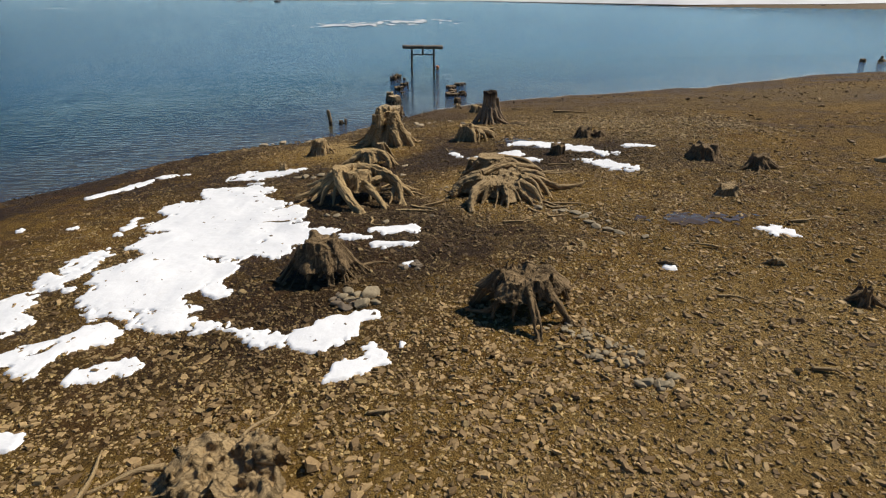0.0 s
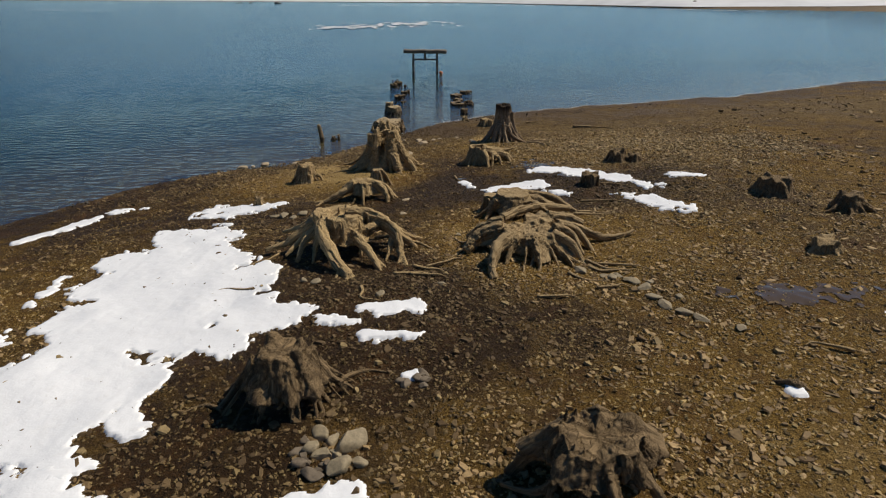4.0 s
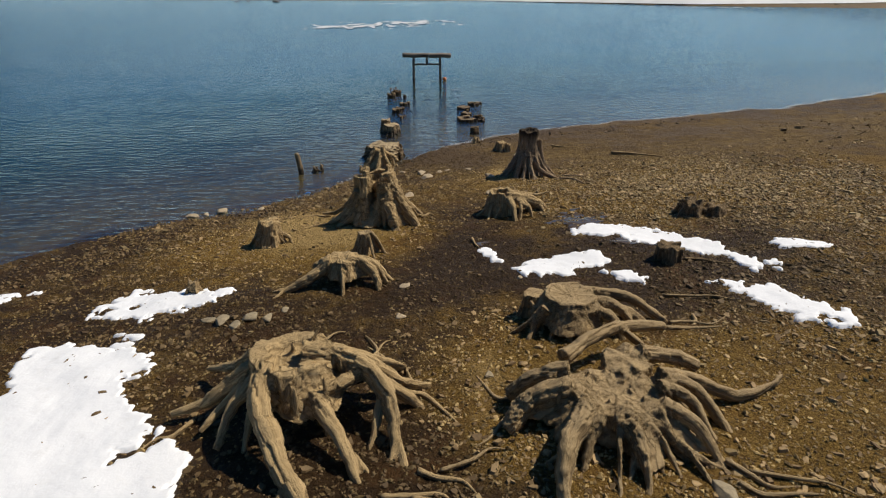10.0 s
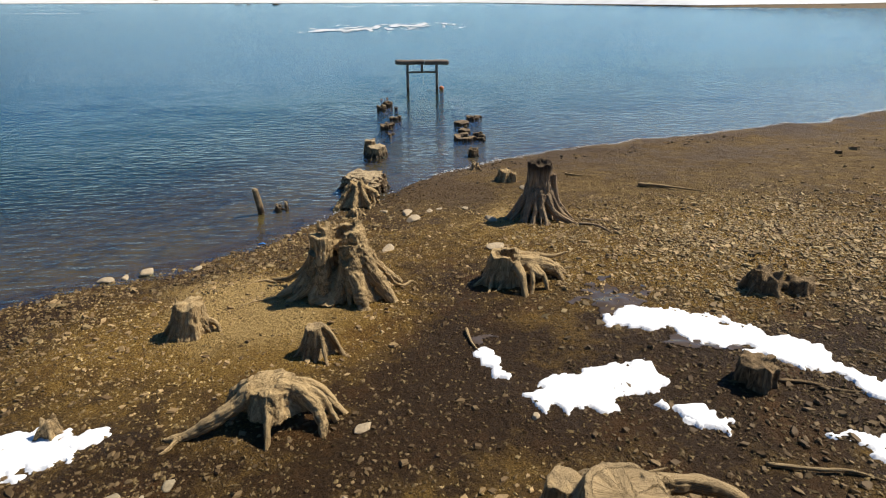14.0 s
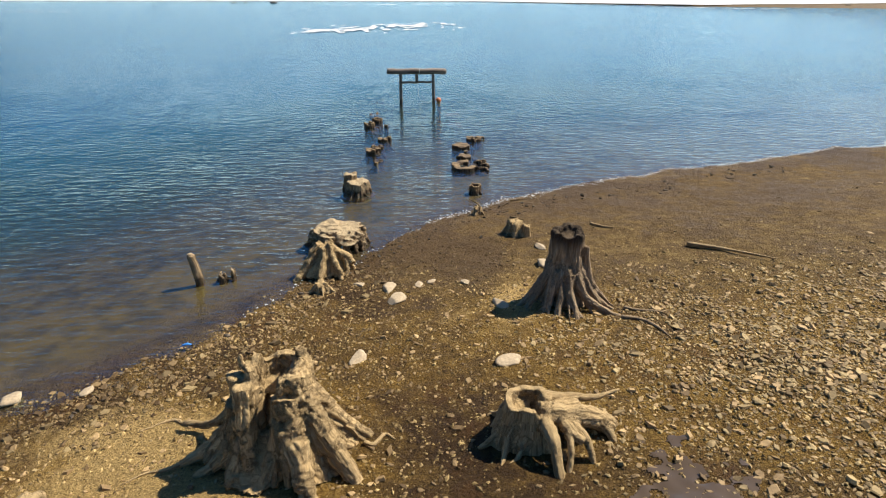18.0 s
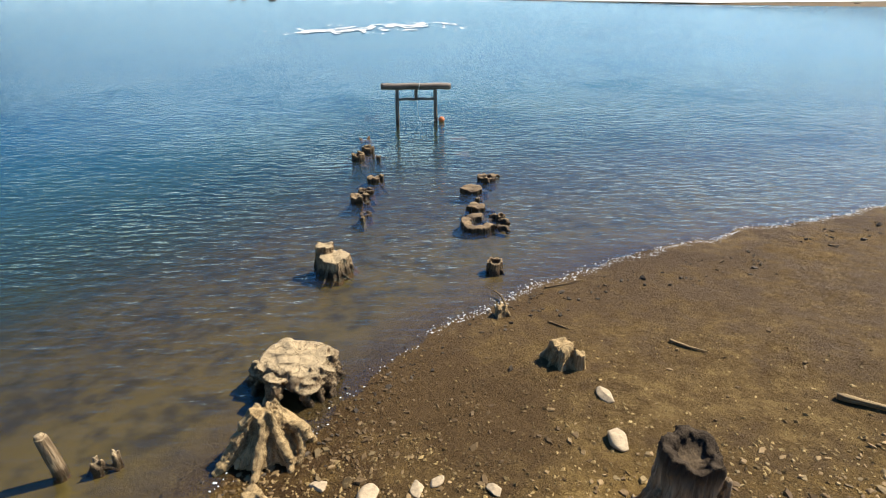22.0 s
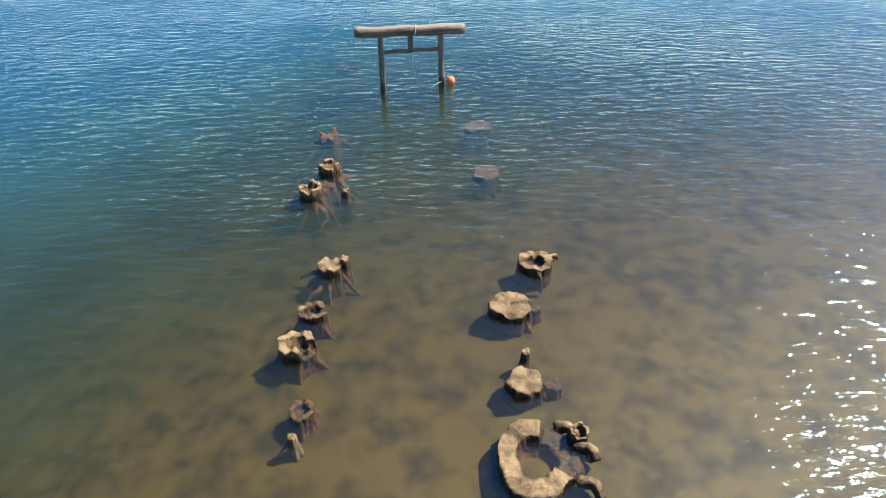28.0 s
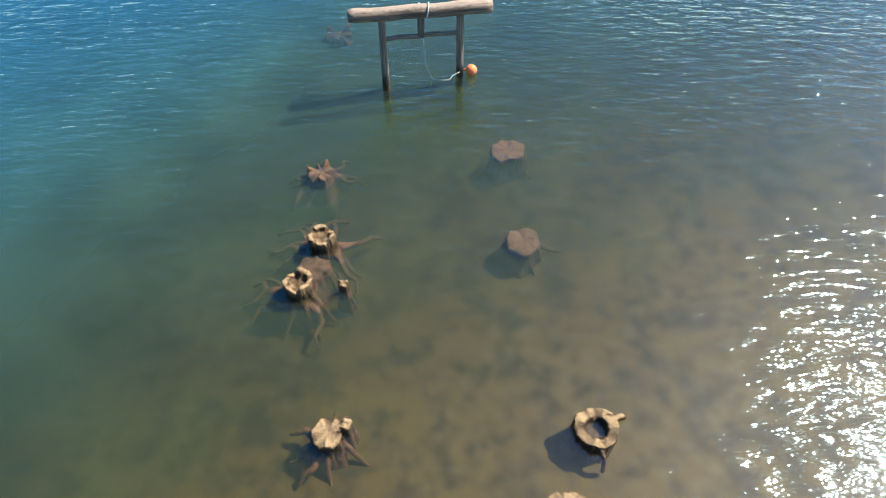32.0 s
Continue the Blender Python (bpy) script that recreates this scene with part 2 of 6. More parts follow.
def water_material():
    m, t, b = material("lake_water")
    t.nodes.remove(b)
    p = place(t)
    clear = node(t, "ShaderNodeBsdfTransparent")
    clear.inputs[0].default_value = (0.93, 0.96, 0.92, 1)
    gloss, glitter = node(t, "ShaderNodeBsdfGlossy", Roughness=0.05), node(t, "ShaderNodeBsdfGlossy", Roughness=0.5)
    # Blue of the sky put into the reflection's tint; plain water reflects untinted.
    gloss.inputs["Color"].default_value = (0.58, 0.87, 1.0, 1)
    glitter.inputs["Color"].default_value = (0.95, 0.95, 1.0, 1)
    skew = t.nodes.new("ShaderNodeMapping")
    skew.inputs["Rotation"].default_value = (0, 0, radians(-24))
    skew.inputs["Scale"].default_value = (0.55, 1.5, 1)
    t.links.new(p, skew.inputs[0])
    gust = ramp(t, noise_of(t, p, 0.09, 3), (0.35, 0.55), (0.65, 1.15))
    ripple = calc(t, "ADD", calc(t, "MULTIPLY", noise_of(t, skew.outputs[0], 2.7, 3, 0.55), gust), calc(t, "MULTIPLY", noise_of(t, p, 0.6, 2), 0.5))
    wave = node(t, "ShaderNodeBump", Strength=1.0, Distance=0.072)
    t.links.new(ripple, wave.inputs["Height"])
    slant = node(t, "ShaderNodeLayerWeight", Blend=0.5)
    for n in (gloss, slant):
        t.links.new(wave.outputs[0], n.inputs["Normal"])
    sheen = calc(t, "ADD", calc(t, "MULTIPLY", calc(t, "POWER", slant.outputs["Facing"], 4.4), 0.91), 0.088, True)
    skin = node(t, "ShaderNodeMixShader", Fac=0.03)
    t.links.new(gloss.outputs[0], skin.inputs[1])
    t.links.new(glitter.outputs[0], skin.inputs[2])
    last = t.nodes.new("ShaderNodeMixShader")
    for a, c in ((sheen, 0), (clear.outputs[0], 1), (skin.outputs[0], 2)):
        t.links.new(a, last.inputs[c])
    t.links.new(last.outputs[0], t.nodes["Material Output"].inputs[0])
    return m


def plain_material(name, colour, rough=0.6, scale=12.0):
    m, t, b = material(name, rough)
    p = place(t)
    c = mix(t, noise_of(t, p, scale, 5), tuple(v * 0.6 for v in colour), tuple(min(1, v * 1.3) for v in colour))
    t.links.new(c, b.inputs["Base Color"])
    bump(t, noise_of(t, p, scale * 3, 4), 0.25, 0.01, b)
    return m


EARTH = earth_material()
PEBBLE = stone_material("pebble", (0.13, 0.076, 0.028), (0.56, 0.38, 0.175))
CHIP = stone_material("stone_chip", (0.1, 0.056, 0.014), (0.64, 0.45, 0.18))
SHINGLE = stone_material("shingle", (0.16, 0.104, 0.042), (0.5, 0.365, 0.165))
PALE_STONE = stone_material("pale_stone", (0.36, 0.27, 0.16), (0.5, 0.39, 0.25))
GREY_STONE = stone_material("grey_stone", (0.15, 0.115, 0.07), (0.36, 0.29, 0.18))
DARK_STONE = stone_material("dark_stone", (0.07, 0.052, 0.034), (0.22, 0.17, 0.115))
# Silt pales the tops of the stumps on land.
OLD_WOOD = wood_material("weathered_wood", (0.16, 0.1, 0.046), (0.54, 0.39, 0.2), top_tint=(0.47, 0.34, 0.18), top_share=0.7)
PALE_WOOD = wood_material("bleached_wood", (0.21, 0.135, 0.06), (0.62, 0.45, 0.235), top_tint=(0.54, 0.385, 0.19))
DARK_WOOD = wood_material("dark_wood", (0.07, 0.045, 0.024), (0.36, 0.25, 0.135), top_tint=(0.33, 0.23, 0.115), top_share=0.25)
WET_WOOD = wood_material("soaked_wood", (0.12, 0.072, 0.034), (0.44, 0.32, 0.19), top_tint=(0.54, 0.42, 0.25), top_share=0.7, soaked=0.16)
# Lake stumps: dark sides, upward faces paler by their direction.
LAKE_WOOD = wood_material("lake_stump_wood", (0.05, 0.029, 0.015), (0.25, 0.165, 0.09), top_tint=(0.36, 0.26, 0.15), top_share=0.8, soaked=0.13)
CHARRED_WOOD = wood_material("charred_wood", (0.16, 0.11, 0.066), (0.5, 0.37, 0.24), charred=1.66)
# Gate: upward faces paler than the sides.
TORII_WOOD = wood_material("gate_wood", (0.09, 0.066, 0.05), (0.34, 0.275, 0.22), top_tint=(0.44, 0.37, 0.31), top_share=0.55, soaked=0.3)
SNOW = snow_material()
WATER = water_material()
BED_WOOD = wood_material("drowned_wood", (0.07, 0.036, 0.018), (0.19, 0.105, 0.055), top_tint=(0.18, 0.11, 0.06), top_share=0.6)


# ---- mesh helpers ----
def mesh_of(name, verts, faces, mat, smooth=True):
    me = bpy.data.meshes.new(name)
    me.from_pydata([tuple(v) for v in verts], [], faces)
    me.materials.append(mat)
    me.polygons.foreach_set("use_smooth", np.full(len(me.polygons), smooth))
    me.update()
    return me


def grid_mesh(name, xs, ys, height, mat):
    gx, gy = np.meshgrid(xs, ys)
    z = height(gx, gy)
    nx, ny = len(xs), len(ys)
    co = np.stack([gx, gy, z], -1).reshape(-1, 3).astype(np.float32)
    base = (np.arange(ny - 1)[:, None] * nx + np.arange(nx - 1)).ravel()
    quads = np.stack([base, base + 1, base + nx + 1, base + nx], -1)
    return raw_mesh(name, co, quads, mat)


def raw_mesh(name, co, faces, mat, smooth=True):
    """A mesh from arrays of corners and of equal-sided faces."""
    me = bpy.data.meshes.new(name)
    k = faces.shape[1]
    me.vertices.add(len(co))
    me.vertices.foreach_set("co", np.asarray(co, np.float32).ravel())
    me.loops.add(faces.size)
    me.loops.foreach_set("vertex_index", faces.astype(np.int32).ravel())
    me.polygons.add(len(faces))
    me.polygons.foreach_set("loop_start", np.arange(0, faces.size, k, dtype=np.int32))
    me.polygons.foreach_set("use_smooth", np.full(len(faces), smooth))
    me.update(calc_edges=True)
    me.materials.append(mat)
    return me


def number_attribute(me, name, values):
    me.attributes.new(name, "FLOAT", "POINT").data.foreach_set("value", np.asarray(values, np.float32).ravel())


def corners(me):
    co = np.empty(len(me.vertices) * 3, np.float32)
    me.vertices.foreach_get("co", co)
    return co.reshape(-1, 3).astype(float)


def part(name, me, parent, label="", m=None):
    ob = new(name, me)
    ob.parent = parent
    if m is not None:
        ob.matrix_basis = m
    return tagged(ob, label) if label else ob


def thing(name, x, y, z, label, category, group="", turn=0.0):
    ob = new(name)
    ob.empty_display_size = 0.2
    ob.matrix_basis = pose(x, y, z, 0, 0, turn)
    return tagged(ob, label, category, group)


def steps(*stretches):
    """Grid lines: (start, end, step) one after another."""
    out = [np.arange(a, b, s) for a, b, s in stretches] + [[stretches[-1][1]]]
    return np.concatenate(out)


# ---- ground and lake ----
def far_bank(x):
    return np.interp(x, [-2500, -400, 40, 120, 150, 215, 260, 2500], [700, 640, 600, 430, 352, 300, 285, 260])


def land_height(x, y):
    back = y - far_bank(x)
    near = ground_height(x, y)
    return np.where(back > -80, np.maximum(near, np.interp(back, [-80, 0, 60, 300, 1200], [-12, 0, 4.5, 14, 30])), near)


xs = steps((-2400, -400, 200), (-400, -100, 25), (-100, -40, 5), (-40, -16, 1), (-16, -9, 0.25), (-9, -6, 0.1), (-6, 9, 0.055), (9, 12, 0.1), (12, 20, 0.3), (20, 60, 1.2), (60, 120, 5), (120, 400, 14), (400, 2400, 200))
ys = steps((-400, -60, 30), (-60, -4, 4), (-4, 9, 0.6), (9, 37, 0.055), (37, 41, 0.1), (41, 48, 0.2), (48, 66, 0.5), (66, 130, 5), (130, 280, 25), (280, 720, 8), (720, 2000, 150))
me = grid_mesh("ground", xs, ys, land_height, EARTH)
co = corners(me)
d = shore_distance(co[:, 0], co[:, 1])
x, y = co[:, 0], co[:, 1]


def spot(cx, cy, rx, ry):
    return np.exp(-((x - cx) / rx) ** 2 - ((y - cy) / ry) ** 2)


def wetness(x, y):
    """How damp the shore is; above 1 it is soaked."""
    def here(cx, cy, rx, ry):
        return np.exp(-((x - cx) / rx) ** 2 - ((y - cy) / ry) ** 2)

    soak = np.interp(shore_distance(x, y), [-3, 0, 1.0, 3.0, 6, 12, 20], [0.4, 0.8, 0.85, 0.6, 0.38, 0.36, 0.25]) + 0.22 * waves(x, y, 3.1, 11)
    soak += 1.0 * here(3.8, 27.0, 4.5, 2.4) + 0.45 * here(-6, 24, 4, 5) + 0.4 * here(0.2, 20, 1.6, 2.5) + 0.6 * here(0.6, 28.5, 1.2, 3.5) + 0.3 * here(7, 19.5, 2.5, 1.5)
    soak += 0.4 * here(-1.2, 20.5, 1.9, 2.0) - 0.8 * here(3.0, 22.4, 2.4, 1.5) - 0.5 * here(0.9, 22.9, 0.9, 1.6) + 0.45 * here(-1.8, 15.6, 2.3, 1.7) + 0.8 * here(0.3, 18.6, 3.5, 2.0) + 0.5 * here(-1.4, 19.6, 1.6, 1.6) + 0.3 * here(8, 41, 7, 2.2)
    soak += 0.4 * here(-2.8, 25.5, 2.5, 1.3)
    soak -= 0.5 * here(1.5, 24.8, 1.6, 1.2) + 1.0 * here(2.5, 34.5, 0.5, 0.9)
    soak += 0.6 * here(1.9, 36.3, 0.6, 1.4) + 0.5 * here(0.6, 37.2, 1.8, 1.3) + 0.3 * here(0.5, 24.5, 4.0, 3.0)
    soak -= 1.5 * here(-2.5, 29.3, 2.6, 2.1) + 0.3 * here(1.5, 34, 1.2, 2.5) + 0.35 * here(7.5, 32, 5, 2.5) + 0.3 * here(2.8, 21.0, 2.0, 1.6) + 0.3 * here(0, 11, 8, 3) + 0.35 * here(6.5, 13, 6, 5)
    return soak


soak = wetness(x, y)
number_attribute(me, "wet", soak)
number_attribute(me, "bleach", 0.5 * spot(6.0, 14, 5, 3.5) + 0.5 * spot(-1, 10.5, 6, 2.2) + 1.0 * spot(-2.7, 29.7, 1.9, 1.5) + 0.9 * spot(2.5, 34.5, 0.5, 0.9) + 0.35 * spot(1.2, 33.6, 1.2, 1.4) + 0.3 * spot(3.0, 22.5, 1.8, 1.2) + 0.5 * spot(-3.8, 31.2, 1.8, 0.8) + 0.35 * spot(1.0, 23.2, 0.8, 1.2))
sandy = np.clip(1.3 * spot(7, 38.5, 7, 3.6) + 1.2 * spot(22, 42, 14, 5) + 0.9 * spot(1.2, 37.5, 1.6, 2.4) + (d < -0.5) * 0.8, 0, 1)
number_attribute(me, "sand", sandy)
number_attribute(me, "rim", np.interp(d, [-0.5, 0, 0.35, 0.9], [0.8, 0.9, 0.5, 0]))
ground = tagged(new("ground", me), "brown muddy lake shore of earth and gravel, damp in hollows", "ground", kind="structure")

wx = steps((-2400, -400, 200), (-400, -80, 20), (-80, -20, 3), (-20, 20, 0.4), (20, 80, 2), (80, 400, 20), (400, 2400, 200))
wy = steps((-400, 10, 20), (10, 70, 0.4), (70, 130, 3), (130, 720, 20))
me = grid_mesh("water", wx, wy, lambda x, y: 0 * x, WATER)
co = corners(me)
lake = tagged(new("water", me), "blue lake water, clear and brown over the shallows", "water", kind="structure")
deep = np.clip(-land_height(co[:, 0], co[:, 1]), 0, 12)
for name, share, level, fade in (("surface_murk", 0.15, -0.06, 0.2), ("middle_murk", 0.4, -0.24, 0.45), ("lower_murk", 1.0, -0.6, 0.9)):
    me = grid_mesh(name, wx, wy, lambda x, y: 0 * x + level, murk_material(name, share, level, fade))
    number_attribute(me, "depth", deep)
    part(name, me, lake, "cloudy water veil, its scattered light put into the tint")


# ---- snow ----
def snow_patch(label, runs, seed, grow=0.04, ragged=1.0, thick=0.018, cell=0.035, base=lambda x, y: ground_height(x, y, 0.15)):
    """Runs of old snow: each from one place to another, with a half-width."""
    pad = max(r[4] for r in runs) + 0.5
    x0, x1 = min(min(r[0], r[2]) for r in runs) - pad, max(max(r[0], r[2]) for r in runs) + pad
    y0, y1 = min(min(r[1], r[3]) for r in runs) - pad, max(max(r[1], r[3]) for r in runs) + pad
    gx, gy = np.meshgrid(np.arange(x0, x1, cell), np.arange(y0, y1, cell))
    field = np.full(gx.shape, -9.0)
    for ax, ay, bx, by, r in runs:
        ux, uy = bx - ax, by - ay
        k = np.clip(((gx - ax) * ux + (gy - ay) * uy) / (ux * ux + uy * uy + 1e-9), 0, 1)
        field = np.maximum(field, r + grow - np.hypot(gx - ax - k * ux, gy - ay - k * uy))
    size = ragged * min(1.0, max(r[4] for r in runs) / 0.2)
    field += size * (0.22 * waves(gx, gy, 0.8, seed) + 0.15 * waves(gx, gy, 0.34, seed + 1) + 0.15 * waves(gx, gy, 0.15, seed + 2) + 0.1 * waves(gx, gy, 0.07, seed + 6))
    field = np.minimum(field, (1.0 - waves(gx, gy, 0.7, seed + 3)) * 0.8 + 0.05 * waves(gx, gy, 0.1, seed + 7))
    rise = np.clip(field / 0.09, -1, 1)
    rise = np.where(rise > 0, np.sqrt(np.clip(1 - (1 - np.clip(rise, 0, 1)) ** 2, 0, 1)), rise * 1.5)
    z = base(gx, gy) + thick * rise * (1 + 0.3 * waves(gx, gy, 0.6, seed + 4)) + np.where(rise > 0, 0.004 * waves(gx, gy, 0.13, seed + 5) + 0.02, -0.02)
    lie = field > -0.01
    mark = np.where(lie, np.arange(gx.size).reshape(gx.shape) + 1, 0)
    while True:
        last = mark.copy()
        for axis in (0, 1):
            for way in (1, -1):
                mark = np.where(lie & (np.roll(lie, way, axis)), np.maximum(mark, np.roll(mark, way, axis)), mark)
        top = np.zeros(gx.size + 1, int)
        np.maximum.at(top, last.ravel(), mark.ravel())
        mark = np.where(lie, top[last], 0)
        if (mark == last).all():
            break
    names, sizes = np.unique(mark[lie], return_counts=True)
    nx = gx.shape[1]
    b = (np.arange(gx.shape[0] - 1)[:, None] * nx + np.arange(nx - 1)).ravel()
    every = np.stack([b, b + 1, b + nx + 1, b + nx], -1)
    flat = mark.ravel()
    for one, size in sorted(zip(names, sizes), key=lambda q: -q[1]):
        if size < 10:
            continue
        quads = every[(flat[every] == one).any(1)]
        used, turned = np.unique(quads, return_inverse=True)
        co = np.stack([gx, gy, z], -1).reshape(-1, 3)[used]
        ob = new("snow_patch", raw_mesh("snow_patch", co, turned.reshape(quads.shape), SNOW))
        tagged(ob, label if size == sizes.max() else "little scrap of melting snow beside a larger patch", "snow", "snow patches on the shore")


snow_patch("large melting snow field with ragged edge on brown earth", [(-6.0, 24.2, -4.5, 23.8, .45), (-6.2, 22.6, -3.9, 22.2, .6), (-6.1, 21.3, -3.3, 20.9, .62), (-5.8, 20.0, -2.7, 19.6, .52), (-5.48, 19.12, -2.92, 18.70, .42), (-5.28, 18.02, -3.72, 17.70, .45), (-5.3, 17.2, -4.0, 17.0, .3), (-3.5, 16.9, -3.25, 16.6, .1), (-5.6, 16.75, -3.7, 16.0, .24), (-4.95, 16.25, -4.4, 15.75, .24), (-5.2, 23.6, -4.9, 18.2, .85), (-4.4, 22.0, -4.0, 19.3, .85), (-2.98, 19.82, -2.17, 19.30, .42), (-3.3, 21.3, -3.2, 20.6, .5), (-4.78, 18.12, -4.52, 16.60, .5), (-5.68, 17.72, -5.12, 17.00, .35)], 21, 0.06, 0.8)
snow_patch("small melting snow patch beside a little stump", [(-5.6, 26.3, -4.5, 25.95, .38), (-5.5, 25.8, -4.8, 25.7, .32)], 22)
snow_patch("low melting snow patch on stony ground", [(-5.2, 14.4, -4.9, 15.35, .27), (-5.8, 14.6, -5.4, 15.2, .25)], 23)
snow_patch("rounded melting snow patch on stony ground", [(-4.3, 14.15, -3.7, 14.42, .17)], 43)
snow_patch("long thin melting snow patch on gravel", [(-4.3, 15.95, -3.5, 15.6, .2), (-3.5, 15.6, -2.7, 15.35, .18), (-2.7, 15.35, -1.75, 14.85, .13)], 24, 0.05, 0.7)
snow_patch("narrow melting snow patch below a pile of stones", [(-1.3, 14.8, -0.85, 15.2, .19), (-0.85, 15.2, -0.35, 15.55, .07)], 25, 0.07, 0.7)
snow_patch("melting snow patch by the lake shore", [(-6.95, 19.5, -6.95, 18.3, .17), (-7.2, 17.9, -6.6, 17.3, .3), (-7.1, 16.9, -6.7, 16.0, .32)], 26)
snow_patch("melting snow patch by the lake shore", [(-7.2, 20.7, -7.15, 21.9, .14)], 27)
snow_patch("little scrap of melting snow near the waterline", [(-10.05, 21.27, -9.95, 21.27, .15)], 44)
snow_patch("little scrap of melting snow near the waterline", [(-8.7, 21.2, -8.6, 21.3, .08)], 45)
snow_patch("thin strip of melting snow near the waterline", [(-10.0, 24.26, -8.92, 26.02, .1)], 28)
snow_patch("little scrap of melting snow near the waterline", [(-8.54, 26.75, -8.04, 26.96, .14)], 29)
snow_patch("small flat snow scrap on dark earth", [(-1.34, 19.07, -0.74, 19.03, .12)], 30)
snow_patch("small flat snow scrap on dark earth", [(-0.6, 19.45, 0.1, 19.5, .15)], 31)
snow_patch("small flat snow scrap on dark earth", [(-0.56, 18.55, 0.18, 18.52, .1)], 32)
snow_patch("long bright snow patch on dark wet mud", [(3.75, 28.59, 4.86, 28.25, .3), (4.86, 28.25, 5.96, 27.3, .3), (5.96, 27.3, 6.49, 26.35, .3)], 33)
snow_patch("broken snow patch on dark wet mud", [(5.42, 25.67, 5.95, 25.17, .12), (5.95, 25.17, 6.66, 24.05, .25)], 34)
snow_patch("bright snow patch behind a sawn stump", [(2.43, 26.73, 3.48, 26.76, .33), (3.56, 26.33, 4.06, 25.98, .1)], 35)
snow_patch("small snow scrap on wet mud", [(1.38, 27.95, 1.55, 27.3, .08)], 36)
snow_patch("small snow scrap on wet mud", [(7.44, 27.1, 8.41, 26.89, .15)], 37)
snow_patch("rounded snow patch beside a shallow puddle", [(7.5, 18.69, 7.95, 18.7, .2)], 38)
snow_patch("small snow scrap on gravel", [(-4.85, 12.88, -4.4, 12.85, .1)], 39)
snow_patch("small snow patch among brown stones", [(-0.7, 13.92, -0.2, 14.1, .16), (-0.3, 14.1, -0.25, 14.4, .04)], 40)
snow_patch("tiny lump of snow beside a driftwood root", [(4.9, 16.77, 4.94, 16.77, .1)], 41)
snow_patch("tiny lump of snow beside small stones", [(0.18, 17.45, 0.2, 17.45, .13)], 42)
snow_patch("small snow scrap above a large snow field", [(-5.2, 24.85, -4.75, 24.7, .1), (-5.0, 24.5, -4.7, 24.45, .06)], 46)
snow_patch("small snow scrap beside a little stump", [(-3.9, 26.15, -3.8, 26.3, .09)], 47)
snow_patch("small snow scrap on wet mud", [(3.75, 26.0, 4.15, 25.8, .05)], 48)

# ---- stumps ----
def tube(path, radii, sides=10, flat=1.0):
    """Corners and faces of a closed tapering tube along a path."""
    path = [Vector(p) for p in path]
    verts, faces = [], []
    for n, (p, r) in enumerate(zip(path, radii)):
        ahead = (path[min(n + 1, len(path) - 1)] - path[max(n - 1, 0)]).normalized()
        side = ahead.cross(Vector((0, 0, 1)))
        side = side.normalized() if side.length > 1e-3 else Vector((1, 0, 0))
        up = side.cross(ahead)
        for k in range(sides):
            a = 2 * math.pi * k / sides
            verts.append(p + side * (math.cos(a) * r * flat) + up * (math.sin(a) * r))
    for n in range(len(path) - 1):
        for k in range(sides):
            a, b = n * sides + k, n * sides + (k + 1) % sides
            faces.append((a, b, b + sides, a + sides))
    faces.append(tuple(range(sides))[::-1])
    faces.append(tuple(range((len(path) - 1) * sides, len(path) * sides)))
    return verts, faces


def limb(path, radii, sides=10, flat=1.0):
    """A tube together with its line, along which its fibres run."""
    return (*tube(path, radii, sides, flat), np.array([tuple(p) for p in path]), np.array(radii, float))


def curve(points, count):
    """A smooth line through a few places (Catmull-Rom)."""
    p = [np.array(q, float) for q in points]
    p = [2 * p[0] - p[1]] + p + [2 * p[-1] - p[-2]]
    out = []
    for n in range(count):
        u = n / (count - 1) * (len(p) - 3)
        i = min(int(u), len(p) - 4)
        f = u - i
        a, b, c, e = p[i : i + 4]
        out.append(0.5 * (2 * b + (c - a) * f + (2 * a - 5 * b + 4 * c - e) * f * f + (3 * b - a - 3 * c + e) * f**3))
    return out


